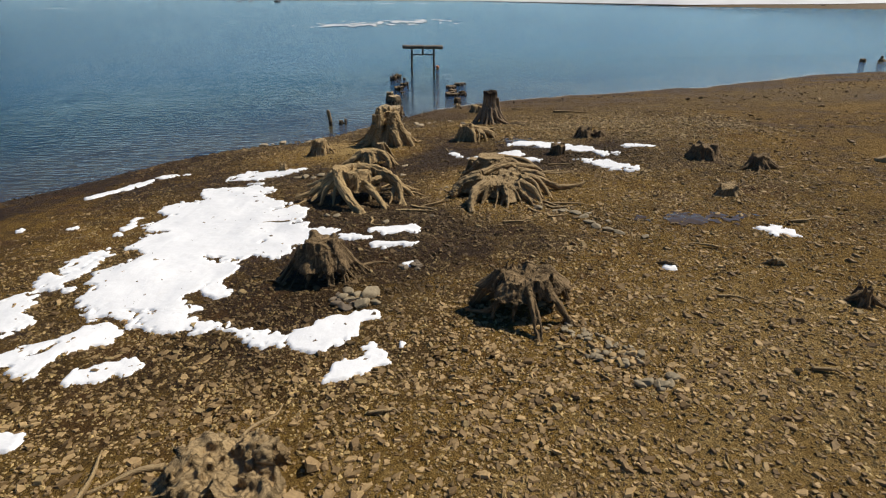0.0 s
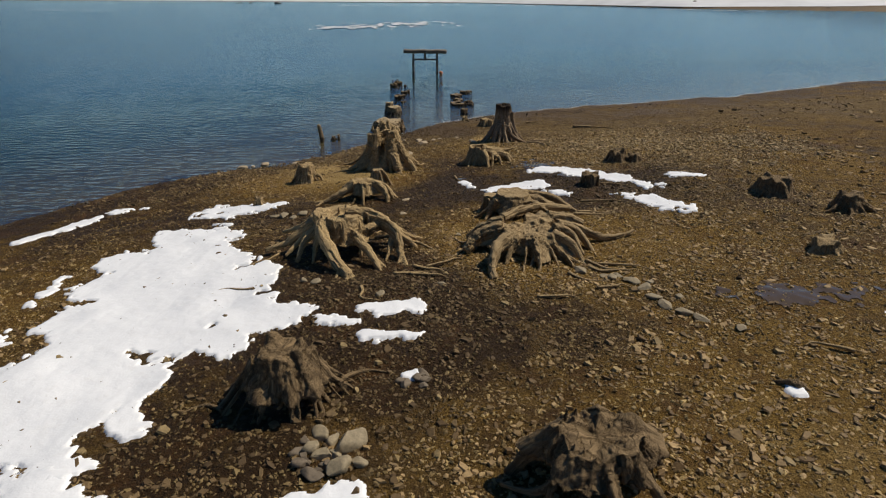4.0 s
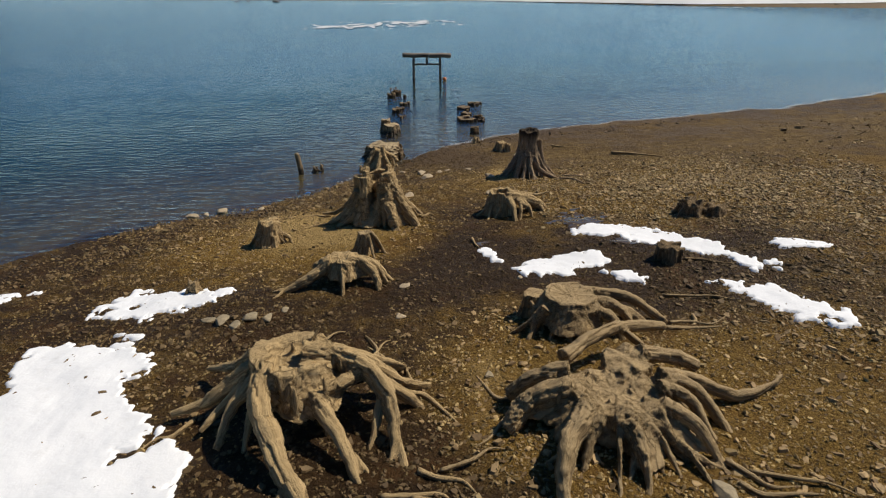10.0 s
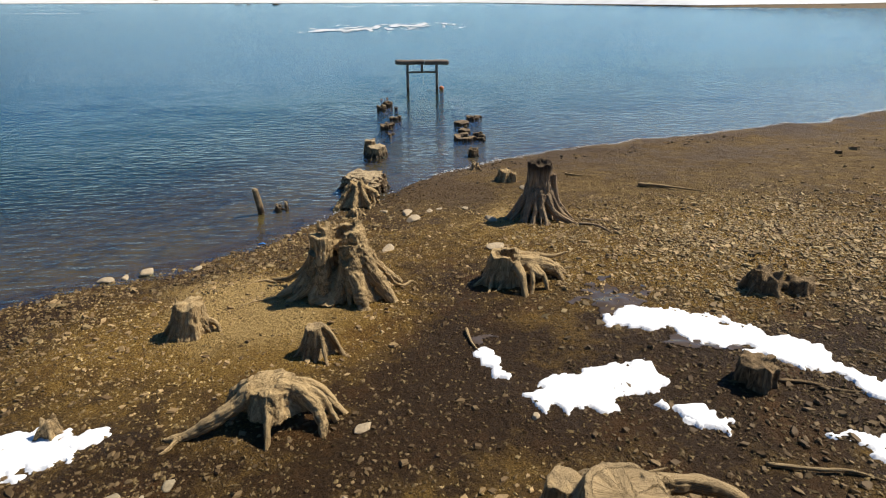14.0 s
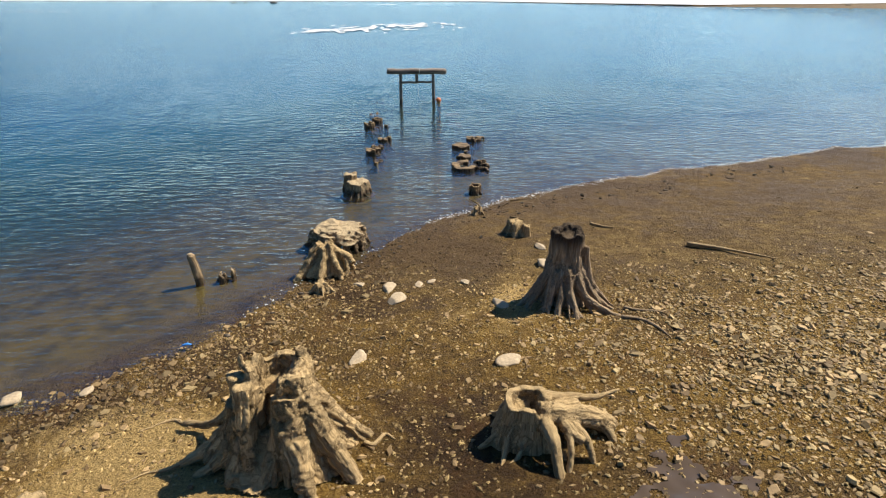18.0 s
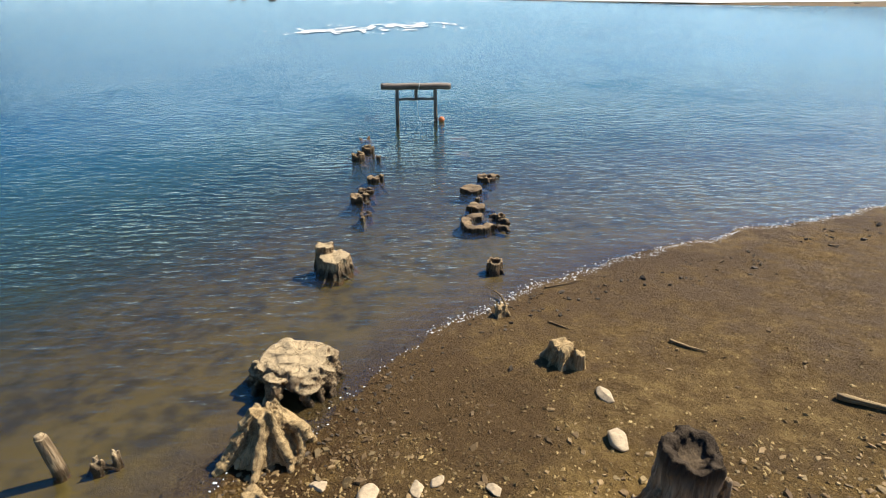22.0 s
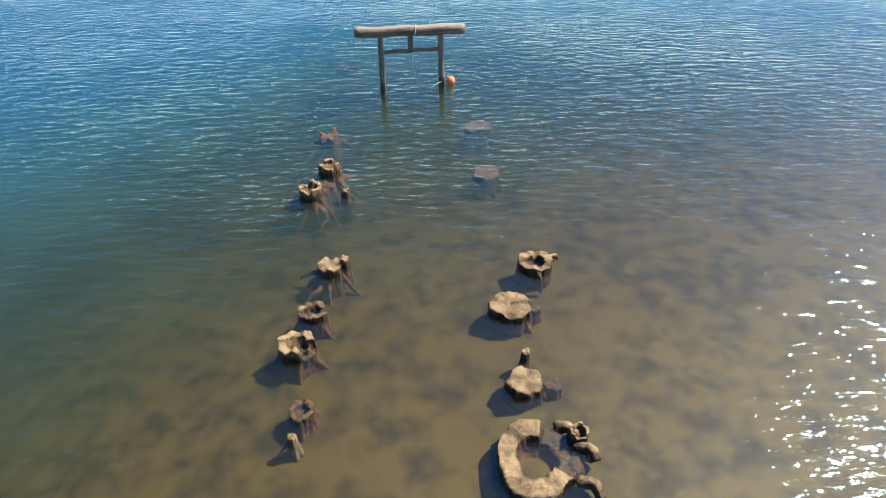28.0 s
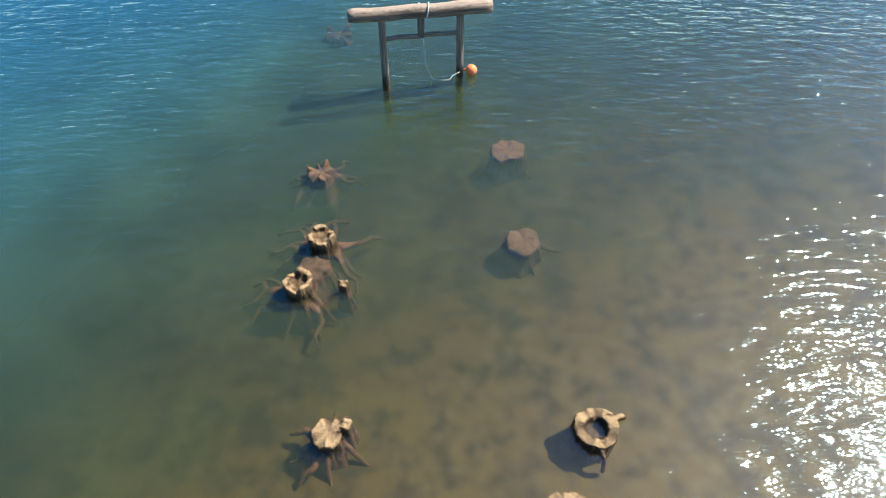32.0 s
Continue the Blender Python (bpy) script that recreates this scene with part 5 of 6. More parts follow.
stump(45.2, 65.2, "far dark forked stump at the lake shore", 0.26, 0.7, 0.3, [(200, 1.1, 0.14), (340, 1.1, 0.14)], 149, DARK_WOOD, z=-0.1, jag=0.1, voxel=0.05, extra=[(0, 0, 0.13, 0.22, 0.6)], group=LAKE)


# ---- torii gate ----
def log_mesh(name, a, b, r0, r1, mat, seed, rings=24, sides=20):
    rng = random.Random(seed)
    a, b = Vector(a), Vector(b)
    path = [a.lerp(b, n / (rings - 1)) + Vector((0, 0, 0.012 * math.sin(n * 0.7 + seed))) for n in range(rings)]
    v, f = tube(path, [(r0 + (r1 - r0) * n / (rings - 1)) * rng.uniform(0.97, 1.03) * (0.93 if n in (0, rings - 1) else 1) for n in range(rings)], sides)
    me = mesh_of(name, v, f, mat)
    co = corners(me)
    ahead = (b - a).normalized()
    along = co @ np.array(ahead)
    g = co - along[:, None] * np.array(ahead) * 0.95
    me.attributes.new("grain", "FLOAT_VECTOR", "POINT").data.foreach_set("vector", (g * 0.8).astype(np.float32).ravel())
    return me


gate = thing("torii_gate", -0.1, 59.0, -1.25, "weathered wooden torii gate standing in the lake", "torii gate", turn=11.5)
part("crossbeam", log_mesh("crossbeam", (-1.76, 0, 3.06), (1.74, 0, 2.98), 0.16, 0.17, TORII_WOOD, 1), gate, "thick round log crossbeam")
part("post", log_mesh("post", (-1.0, 0, -0.1), (-0.97, 0, 2.95), 0.1, 0.09, TORII_WOOD, 2), gate, "round post, black with water at its foot")
part("post", log_mesh("post", (1.0, 0, -0.1), (0.96, 0, 2.9), 0.1, 0.09, TORII_WOOD, 3), gate, "round post, black with water at its foot")
part("tie_beam", log_mesh("tie_beam", (-0.98, 0, 2.42), (0.97, 0, 2.39), 0.065, 0.065, TORII_WOOD, 4, sides=4), gate, "square tie beam between the posts")
part("strut", log_mesh("strut", (-0.02, 0, 2.4), (-0.02, 0, 2.95), 0.085, 0.085, TORII_WOOD, 5, 6, 8), gate, "short strut under the crossbeam")



# ---- stones ----
def rock_template(seed, fine=False):
    rng = random.Random(seed)
    bm = bmesh.new()
    bmesh.ops.create_icosphere(bm, subdivisions=3 if fine else 1, radius=1.0)
    cuts = [(Vector((rng.gauss(0, 1), rng.gauss(0, 1), rng.gauss(0, 1))).normalized(), rng.uniform(0.4, 0.78)) for _ in range(9)]
    for v in bm.verts:
        for way, far in cuts:
            over = v.co.dot(way) - far
            if over > 0:
                v.co -= way * over
        v.co *= rng.uniform(0.97, 1.03) if fine else rng.uniform(0.93, 1.07)
    co = np.array([v.co[:] for v in bm.verts])
    faces = np.array([[v.index for v in f.verts] for f in bm.faces])
    bm.free()
    return co, faces


def chip_template(seed):
    rng = random.Random(seed)
    co = np.array([(1, 0, 0), (0.1, 1, 0), (-1, 0.1, 0), (0, -1, 0), (0.2, 0.2, 1), (0, 0, -1)]) * np.array([[rng.uniform(0.7, 1.2)] for _ in range(6)])
    return co, np.array([(0, 1, 4), (1, 2, 4), (2, 3, 4), (3, 0, 4), (1, 0, 5), (2, 1, 5), (3, 2, 5), (0, 3, 5)])


def slab_template(seed):
    """A broken flat stone: an uneven ring of corners, slanted top and smaller underside."""
    rng = random.Random(seed)
    n = rng.choice((4, 5, 6))
    turns = sorted(rng.uniform(-0.35, 0.35) + 6.283 * k / n for k in range(n))
    slant = (rng.uniform(-0.5, 0.5), rng.uniform(-0.5, 0.5))
    ring = [(math.cos(a) * q, math.sin(a) * q) for a in turns for q in [rng.uniform(0.75, 1.15)]]
    co = [(x * 0.8, y * 0.8, 0.75 + slant[0] * x + slant[1] * y) for x, y in ring] + [(x * 1.05, y * 1.05, -0.1 + rng.uniform(-0.2, 0.2)) for x, y in ring] + [(x * 0.6, y * 0.6, -1) for x, y in ring]
    faces = []
    for level in (0, n):
        for k in range(n):
            a, b = level + k, level + (k + 1) % n
            faces += [(a, a + n, b), (b, a + n, b + n)]
    faces += [(0, k, k + 1) for k in range(1, n - 1)] + [(2 * n, 2 * n + k + 1, 2 * n + k) for k in range(1, n - 1)]
    return np.array(co), np.array(faces)


CHIPS = [chip_template(400 + n) for n in range(8)]
ROCKS = [rock_template(500 + n) for n in range(4)] + [slab_template(540 + n) for n in range(10)]
FINE_ROCKS = [rock_template(600 + n, True) for n in range(8)]
SLABS = [slab_template(570 + n) for n in range(12)]


def scatter(name, label, category, count, box, size, density, mat, seed, flat=(0.3, 0.65), sunk=0.3, most=0.2, forms=None):
    """Loose stones by the thousand as one mesh. density(x, y): 0 to 1."""
    forms = forms or ROCKS
    r = np.random.RandomState(seed)
    x, y = r.uniform(box[0], box[1], count), r.uniform(box[2], box[3], count)
    keep = r.uniform(0, 1, count) < density(x, y)
    x, y = x[keep], y[keep]
    n = len(x)
    s = np.minimum(size * np.exp(r.normal(0, 0.5, n)), most)
    z = land_height(x, y)
    ax, ay, az = s * r.uniform(0.8, 1.6, n), s * r.uniform(0.55, 1.0, n), s * r.uniform(*flat, n)
    turn, tilt = r.uniform(0, 6.283, n), r.normal(0, 0.22, n)
    kind = r.randint(0, len(forms), n)
    damp = np.clip(wetness(x, y) * 1.3 - 0.35 + 0.35 * waves(x, y, 0.5, 57), 0, 1)
    cos, faces, damps, base = [], [], [], 0
    for k, (co, fa) in enumerate(forms):
        pick = kind == k
        if not pick.any():
            continue
        p = co[None] * np.stack([ax[pick], ay[pick], az[pick]], -1)[:, None]
        c, sn = np.cos(tilt[pick])[:, None], np.sin(tilt[pick])[:, None]
        p = np.stack([p[..., 0] * c + p[..., 2] * sn, p[..., 1], p[..., 2] * c - p[..., 0] * sn], -1)
        c, sn = np.cos(turn[pick])[:, None], np.sin(turn[pick])[:, None]
        p = np.stack([p[..., 0] * c - p[..., 1] * sn, p[..., 0] * sn + p[..., 1] * c, p[..., 2]], -1)
        p += np.stack([x[pick], y[pick], z[pick] + az[pick] * (1 - 2 * sunk)], -1)[:, None]
        m = len(p)
        cos.append(p.reshape(-1, 3))
        damps.append(np.repeat(damp[pick], len(co)))
        faces.append((fa[None] + (np.arange(m) * len(co))[:, None, None]).reshape(-1, 3) + base)
        base += m * len(co)
    me = raw_mesh(name, np.concatenate(cos), np.concatenate(faces), mat, smooth=False)
    number_attribute(me, "wet", np.concatenate(damps))
    return tagged(new(name, me), label, category, kind="stuff")


def bell(x, y, cx, cy, rx, ry):
    return np.exp(-((x - cx) / rx) ** 2 - ((y - cy) / ry) ** 2)


def gravel_density(x, y):
    d = shore_distance(x, y)
    much = 0.3 + 0.75 * bell(x, y, 0, 10, 9, 5) + 0.35 * bell(x, y, 3, 15, 5, 4) + 0.8 * bell(x, y, 8.5, 31.5, 5.5, 3.2) + 0.5 * bell(x, y, 8, 24, 4, 3.5) + 0.5 * bell(x, y, 0, 21, 2.0, 2.2) + 0.55 * bell(x, y, 3.6, 20, 2.2, 1.6)
    much += 0.7 * np.exp(-((d - 0.9) / 0.7) ** 2) * (x < 0.5) + 0.35 * bell(x, y, -3, 25, 2.5, 1.5) + 0.3 * bell(x, y, 0, 31, 1.5, 3)
    much *= 1 - 0.93 * np.clip(1.3 * bell(x, y, 7, 38.8, 7, 3.4) + 1.2 * bell(x, y, 22, 42, 14, 6), 0, 1)
    much *= (1 - 0.75 * bell(x, y, -2.2, 29.2, 1.9, 1.7)) * (1 - 0.8 * bell(x, y, 1.6, 28.6, 2.6, 3.2)) * (1 - 0.6 * bell(x, y, 0.8, 33, 1.6, 3))
    much *= 0.45 + 0.75 * (waves(x, y, 1.1, 51) * 0.5 + 0.5) + 0.35 * waves(x, y, 0.4, 52)
    return np.clip(much, 0.0, 1) * (d > 0.05)


scatter("gravel", "brown and grey gravel covering the shore", "gravel", 135000, (-10, 14, 8.5, 41), 0.021, gravel_density, PEBBLE, 1, flat=(0.25, 0.5), most=0.07)
scatter("stone_chips", "fine brown stone chips and clods over the shore", "gravel", 190000, (-8.5, 11, 8.8, 39), 0.017, lambda x, y: gravel_density(x, y) * 0.9 + 0.3 * (shore_distance(x, y) > 1.5) * (1 - 0.7 * bell(x, y, 1.6, 28.6, 2.6, 3.2)) * (1 - 0.9 * bell(x, y, -2.2, 29.3, 2.2, 2.0)) * (1 - 0.8 * bell(x, y, 7, 38.5, 6, 3)), CHIP, 6, flat=(0.3, 0.7), most=0.04, forms=CHIPS)
scatter("small_stones", "flat grey-brown stones strewn over the shore", "stones", 20000, (-9, 14, 8.5, 40), 0.034, gravel_density, PEBBLE, 2, flat=(0.25, 0.5), most=0.07)
scatter("shingle", "pale flat shingle over the upper shore", "shingle", 36000, (2.5, 14, 27, 36), 0.027, lambda x, y: np.clip(1.2 * bell(x, y, 9, 31.5, 5, 2.6), 0, 1) * (0.5 + 0.5 * waves(x, y, 0.9, 54)), SHINGLE, 7, flat=(0.25, 0.45), most=0.075)
scatter("beach_stones", "pale flat stones near the waterline", "stones", 2600, (-9, 0, 25, 36.5), 0.04, lambda x, y: np.exp(-((shore_distance(x, y) - 1.3) / 0.8) ** 2) * (0.6 + 0.4 * waves(x, y, 0.8, 55)), SHINGLE, 8, flat=(0.25, 0.5), most=0.1)
scatter("coarse_gravel", "tan angular gravel packed over the upper shore", "gravel", 26000, (-8, 9, 8.6, 16.5), 0.029, lambda x, y: np.clip(1.1 * bell(x, y, -1.5, 10.5, 5, 3.2) + 0.7 * bell(x, y, 2.5, 14.3, 2.2, 1.8), 0, 1) * np.clip(0.55 + 0.6 * waves(x, y, 0.8, 59), 0, 1), PEBBLE, 10, flat=(0.22, 0.42), most=0.065)
scatter("far_gravel", "grey gravel on the far part of the shore", "gravel", 14000, (12, 45, 8, 52), 0.04, lambda x, y: 0.8 * np.clip(0.4 + waves(x, y, 2.5, 53) * 0.6, 0, 1) * (shore_distance(x, y) > 4), PEBBLE, 3)
scatter("shore_gravel", "fine wet gravel along the waterline", "gravel", 16000, (-13, 3, 22, 41), 0.02, lambda x, y: np.exp(-((shore_distance(x, y) - 0.35) / 0.4) ** 2), DARK_STONE, 4)


scatter("shore_debris", "dark pebbles and clods washed up along the waterline", "debris", 2600, (2, 14, 37.5, 45), 0.028, lambda x, y: np.exp(-((shore_distance(x, y) - 1.1) / 0.7) ** 2) * np.clip(0.15 + waves(x, y, 0.9, 58), 0, 1), DARK_STONE, 9, flat=(0.3, 0.7), most=0.07)


def stone(x, y, size, seed, label, mat=PALE_STONE, flat=0.45, long=1.3, up=0.0, forms=None):
    rng = random.Random(seed)
    forms = forms or FINE_ROCKS
    co, fa = forms[seed % len(forms)]
    a = rng.uniform(0, 6.28)
    p = co * np.array([size * long, size * 0.85, size * flat])
    p = np.stack([p[:, 0] * math.cos(a) - p[:, 1] * math.sin(a), p[:, 0] * math.sin(a) + p[:, 1] * math.cos(a), p[:, 2]], -1)
    ob = new("stone", raw_mesh("stone", p, fa, mat, smooth=len(co) > 100))
    ob.location = (x, y, float(land_height(np.array(x), np.array(y))) + size * flat * 0.45 + up)
    return tagged(ob, label, "stone", "single stones on the shore")


for n, (x, y, s, f) in enumerate([(0.02, 34.95, 0.25, 0.32), (-0.13, 35.45, 0.19, 0.35), (-0.5, 32.7, 0.2, 0.35), (2.03, 32.3, 0.19, 0.35), (2.12, 34.33, 0.17, 0.45), (3.32, 36.3, 0.2, 0.35), (-0.3, 26.2, 0.12, 0.4), (-0.35, 25.0, 0.1, 0.5), (-5.9, 32.0, 0.2, 0.45), (-6.6, 31.6, 0.15, 0.5), (-6.25, 31.8, 0.13, 0.4), (0.75, 35.7, 0.1, 0.4), (3.44, 37.3, 0.16, 0.4), (1.5, 35.44, 0.11, 0.3), (0.5, 35.6, 0.13, 0.3), (-0.8, 35.7, 0.13, 0.35), (1.9, 26.2, 0.07, 0.5), (-4.8, 32.2, 0.12, 0.4)]):
    stone(x, y, s, 700 + n, "smooth pale stone lying on brown sand", flat=f)
for n, (x, y, s) in enumerate([(3.21, 20.71, 0.16), (3.61, 20.49, 0.11), (3.72, 20.33, 0.13), (3.97, 20.13, 0.14), (4.12, 19.9, 0.15), (4.18, 19.58, 0.13), (4.26, 19.25, 0.15), (4.41, 18.94, 0.14), (3.85, 20.45, 0.1), (4.3, 20.1, 0.09), (4.6, 19.5, 0.1), (-1.75, 20.65, 0.12), (-2.0, 20.75, 0.1), (-0.5, 19.95, 0.1), (4.6, 18.7, 0.13), (5.0, 18.3, 0.11), (0.6, 20.3, 0.09), (1.0, 23.0, 0.09), (-2.95, 25.04, 0.17), (-3.4, 24.96, 0.15), (-2.62, 25.0, 0.13), (-3.15, 24.8, 0.12), (-3.7, 25.1, 0.11), (-2.4, 25.3, 0.09)]):
    stone(x, y, s, 730 + n, "grey-brown angular stone in damp earth", GREY_STONE, 0.4, 1.2)
rng = random.Random(77)
for n, (x, y, s, f) in enumerate([(-0.5, 16.2, 0.19, 0.95), (-0.58, 15.78, 0.17, 0.6), (-0.85, 15.72, 0.13, 0.6), (-0.78, 16.02, 0.14, 0.6), (-0.95, 16.15, 0.13, 0.6), (-1.0, 15.9, 0.1, 0.6), (-0.72, 16.3, 0.11, 0.6), (-0.9, 16.4, 0.12, 0.6), (-1.1, 16.1, 0.09, 0.6), (-0.38, 15.85, 0.1, 0.6), (-0.65, 16.0, 0.1, 0.7), (-1.05, 16.3, 0.08, 0.6)]):
    stone(x, y, s, 760 + n, "grey-brown stone in a pile beside a stump", DARK_STONE if n % 3 == 2 else GREY_STONE, f, 1.15, forms=FINE_ROCKS)
for n in range(14):
    a, r = rng.uniform(0, 6.28), rng.uniform(0, 0.5)
    stone(-0.8 + math.cos(a) * r, 16.05 + math.sin(a) * r * 0.8, rng.uniform(0.04, 0.08), 772 + n, "small angular stone in a pile beside a stump", DARK_STONE if n % 2 else PEBBLE, 0.6, 1.15, forms=SLABS)
for n in range(64):
    u, a, r = rng.uniform(0, 1), rng.uniform(0, 6.28), 0.34 * rng.uniform(0, 1) ** 0.7
    stone(2.56 + 0.62 * u + math.cos(a) * r, 14.98 - 1.1 * u + math.sin(a) * r, rng.uniform(0.04, 0.08), 790 + n, "angular stone gathered at a stump's roots", GREY_STONE if n % 3 else PEBBLE, 0.6, 1.1)
for n in range(9):
    a, r = rng.uniform(0, 6.28), rng.uniform(0, 0.3)
    stone(3.46 + math.cos(a) * r, 13.46 + math.sin(a) * r, rng.uniform(0.05, 0.11), 810 + n, "grey-brown angular stone in a small heap", GREY_STONE, 0.55, 1.15)
for n in range(8):
    a, r = rng.uniform(0, 6.28), rng.uniform(0.1, 0.5)
    stone(-0.85 + math.cos(a) * r, 11.9 + math.sin(a) * r, rng.uniform(0.07, 0.13), 825 + n, "brown angular stone beside a sunken stump", PEBBLE, 0.6, 1.15, forms=SLABS)
for n in range(7):
    a, r = rng.uniform(0, 6.28), rng.uniform(0.0, 0.25)
    stone(0.25 + math.cos(a) * r, 17.35 + math.sin(a) * r, rng.uniform(0.06, 0.11), 840 + n, "grey stone in a small heap", DARK_STONE, 0.6, 1.15)


# ---- driftwood ----
def drift(name, label, category, points, thick, mat, seed, tip=0.25):
    """A stick or log along the ground; points: (x, y, height over the ground)."""
    rng = random.Random(seed)
    full = [(x, y, float(land_height(np.array(x), np.array(y))) + h) for x, y, h in points]
    cx, cy, cz = full[0]
    me = loose_root(rng, [(x - cx, y - cy, z - cz) for x, y, z in full], thick, mat, name)
    ob = new(name, me)
    ob.location = (cx, cy, cz)
    return tagged(ob, label, category, "driftwood on the shore")


drift("driftwood_log", "long thin driftwood log on smooth sand", "driftwood", [(6.9, 37.0, 0.05), (7.5, 36.5, 0.05), (8.35, 35.75, 0.04)], 0.06, OLD_WOOD, 1)
drift("stick", "short driftwood stick on wet sand", "driftwood", [(5.05, 38.8, 0.03), (5.3, 38.55, 0.03), (5.55, 38.35, 0.03)], 0.035, OLD_WOOD, 2)
drift("stick", "thin driftwood stick on wet sand", "driftwood", [(3.0, 39.7, 0.02), (3.2, 39.5, 0.02), (3.35, 39.35, 0.02)], 0.025, DARK_WOOD, 3)
drift("stick", "crooked driftwood stick at the waterline", "driftwood", [(2.25, 40.3, 0.05), (2.15, 40.8, 0.1), (1.9, 41.1, 0.14)], 0.03, DARK_WOOD, 4)
drift("stick", "thin curved stick on dark mud", "driftwood", [(1.15, 28.6, 0.03), (1.2, 28.2, 0.03), (1.3, 27.9, 0.03)], 0.03, OLD_WOOD, 5)
drift("stick", "thin driftwood stick on gravel", "driftwood", [(3.2, 41.2, 0.03), (3.5, 41.3, 0.03), (4.2, 41.6, 0.03)], 0.025, DARK_WOOD, 6)
for n, (x, y, a, l) in enumerate([(-0.9, 23.4, 60, 0.9), (-0.6, 23.6, 110, 0.8), (-1.9, 23.9, 40, 0.9), (-2.2, 23.5, 120, 0.8), (-0.1, 22.6, 95, 0.7), (0.3, 21.2, 20, 0.8), (0.0, 20.8, -15, 0.7), (-2.9, 20.5, 170, 0.7), (3.6, 21.0, -25, 1.0), (3.3, 19.9, 0, 0.6), (2.2, 19.6, -8, 0.7), (4.3, 25.2, -20, 1.1), (-0.2, 13.0, -5, 0.4), (5.5, 13.6, -30, 0.4), (6.2, 17.6, 160, 0.6), (1.2, 10.9, 10, 0.35), (-3.0, 11.8, 100, 0.8), (8.4, 19.0, 0, 0.7), (5.2, 15.6, -30, 0.5)]):
    r = radians(a)
    drift("stick", "thin bleached root lying on the ground", "driftwood", [(x, y, 0.02), (x + math.cos(r) * l * 0.4 + 0.06, y + math.sin(r) * l * 0.4, 0.05), (x + math.cos(r) * l * 0.75, y + math.sin(r) * l * 0.75 + 0.07, 0.04), (x + math.cos(r) * l, y + math.sin(r) * l, 0.02)], 0.03, OLD_WOOD if n % 2 else PALE_WOOD, 20 + n)

post = thing("mooring_post", -4.43, 36.07, -0.35, "short weathered wooden post leaning in the shallows", "post")
part("shaft", fused("shaft", [limb([(0, 0, -0.1), (-0.02, 0, 0.4), (-0.07, 0.0, 0.75), (-0.11, 0, 0.98)], [0.1, 0.1, 0.095, 0.085], 12)], WET_WOOD, 0.018, 0.01, 10, 5), post)
part("knob", fused("knob", [limb([(-0.1, 0, 0.93), (-0.12, 0, 0.98), (-0.13, 0, 1.02)], [0.06, 0.075, 0.05], 10)], WET_WOOD, 0.014, 0.006, 10, 6), post)
stump(-3.95, 36.12, "small knotted driftwood in the shallows", 0.09, 0.15, 0.3, [(10, 0.4, 0.06, 0, 0.8), (190, 0.3, 0.06), (80, 0.3, 0.05)], 150, WET_WOOD, z=-0.18, jag=0.2, voxel=0.018, extra=[(0.22, 0.1, 0.06, 0.09, 0.36)], group=LAKE)

# ---- rope and buoy at the gate ----
ROPE = plain_material("pale_rope", (0.55, 0.6, 0.58), 0.7, 60)
ORANGE = plain_material("orange_plastic", (0.72, 0.2, 0.07), 0.45, 6)
BLUE = plain_material("blue_plastic", (0.05, 0.25, 0.7), 0.4, 10)


def gate_place(u, v, z):
    """From the gate's own axes to the world."""
    c, s = math.cos(radians(11.5)), math.sin(radians(11.5))
    return Vector((-0.1 + u * c - v * s, 59.0 + u * s + v * c, z))


rope = thing("rope", *gate_place(0, -0.2, 0), "pale thin rope tied round the crossbeam, trailing to a buoy", "rope")
here = gate_place(0, -0.2, 0)


def rope_part(name, points, thick):
    v, f = tube(curve([p - here for p in points], 30), [thick] * 30, 6)
    part(name, mesh_of(name, v, f, ROPE), rope)


rope_part("coil", [gate_place(-0.06 + 0.03 * n, math.sin(n * 0.8) * 0.185, 1.775 + math.cos(n * 0.8) * 0.185) for n in range(9)], 0.014)
rope_part("hanging_line", [gate_place(0.02, -0.1, 1.12), gate_place(0.03, -0.12, 0.8), gate_place(0.08, -0.15, 0.35), gate_place(0.22, -0.2, 0.03)], 0.008)
rope_part("floating_line", [gate_place(0.22, -0.2, 0.03), gate_place(0.45, -0.25, 0.0), gate_place(0.65, -0.28, 0.02), gate_place(0.75, -0.2, 0.07), gate_place(0.95, -0.13, 0.1)], 0.008)

buoy = thing("buoy", *gate_place(1.27, -0.1, 0.1), "round orange plastic buoy floating beside the gate", "buoy")
bm = bmesh.new()
bmesh.ops.create_uvsphere(bm, u_segments=28, v_segments=18, radius=0.15)
me = bpy.data.meshes.new("float")
bm.to_mesh(me)
bm.free()
me.materials.append(ORANGE)
me.polygons.foreach_set("use_smooth", np.ones(len(me.polygons), bool))
part("float", me, buoy)
v, f = tube([(-0.13, 0, 0.02), (-0.17, 0, 0.02), (-0.19, 0, 0.02)], [0.035, 0.03, 0.022], 10)
part("eyelet", mesh_of("eyelet", v, f, ORANGE), buoy)

v, f = tube([(0, 0, 0), (0.05, 0.01, 0.02), (0.12, 0.03, 0.03), (0.17, 0.05, 0.0)], [0.008, 0.02, 0.022, 0.01], 7, 1.5)
ob = new("litter", mesh_of("litter", v, f, BLUE))
ob.location = (-3.75, 33.35, 0.08)
tagged(ob, "crumpled scrap of blue plastic at the waterline", "litter")

# ---- ice, foam and put-in waterline glints, far side ----
ICE = plain_material("drifting_ice", (0.75, 0.78, 0.8), 0.5, 0.5)


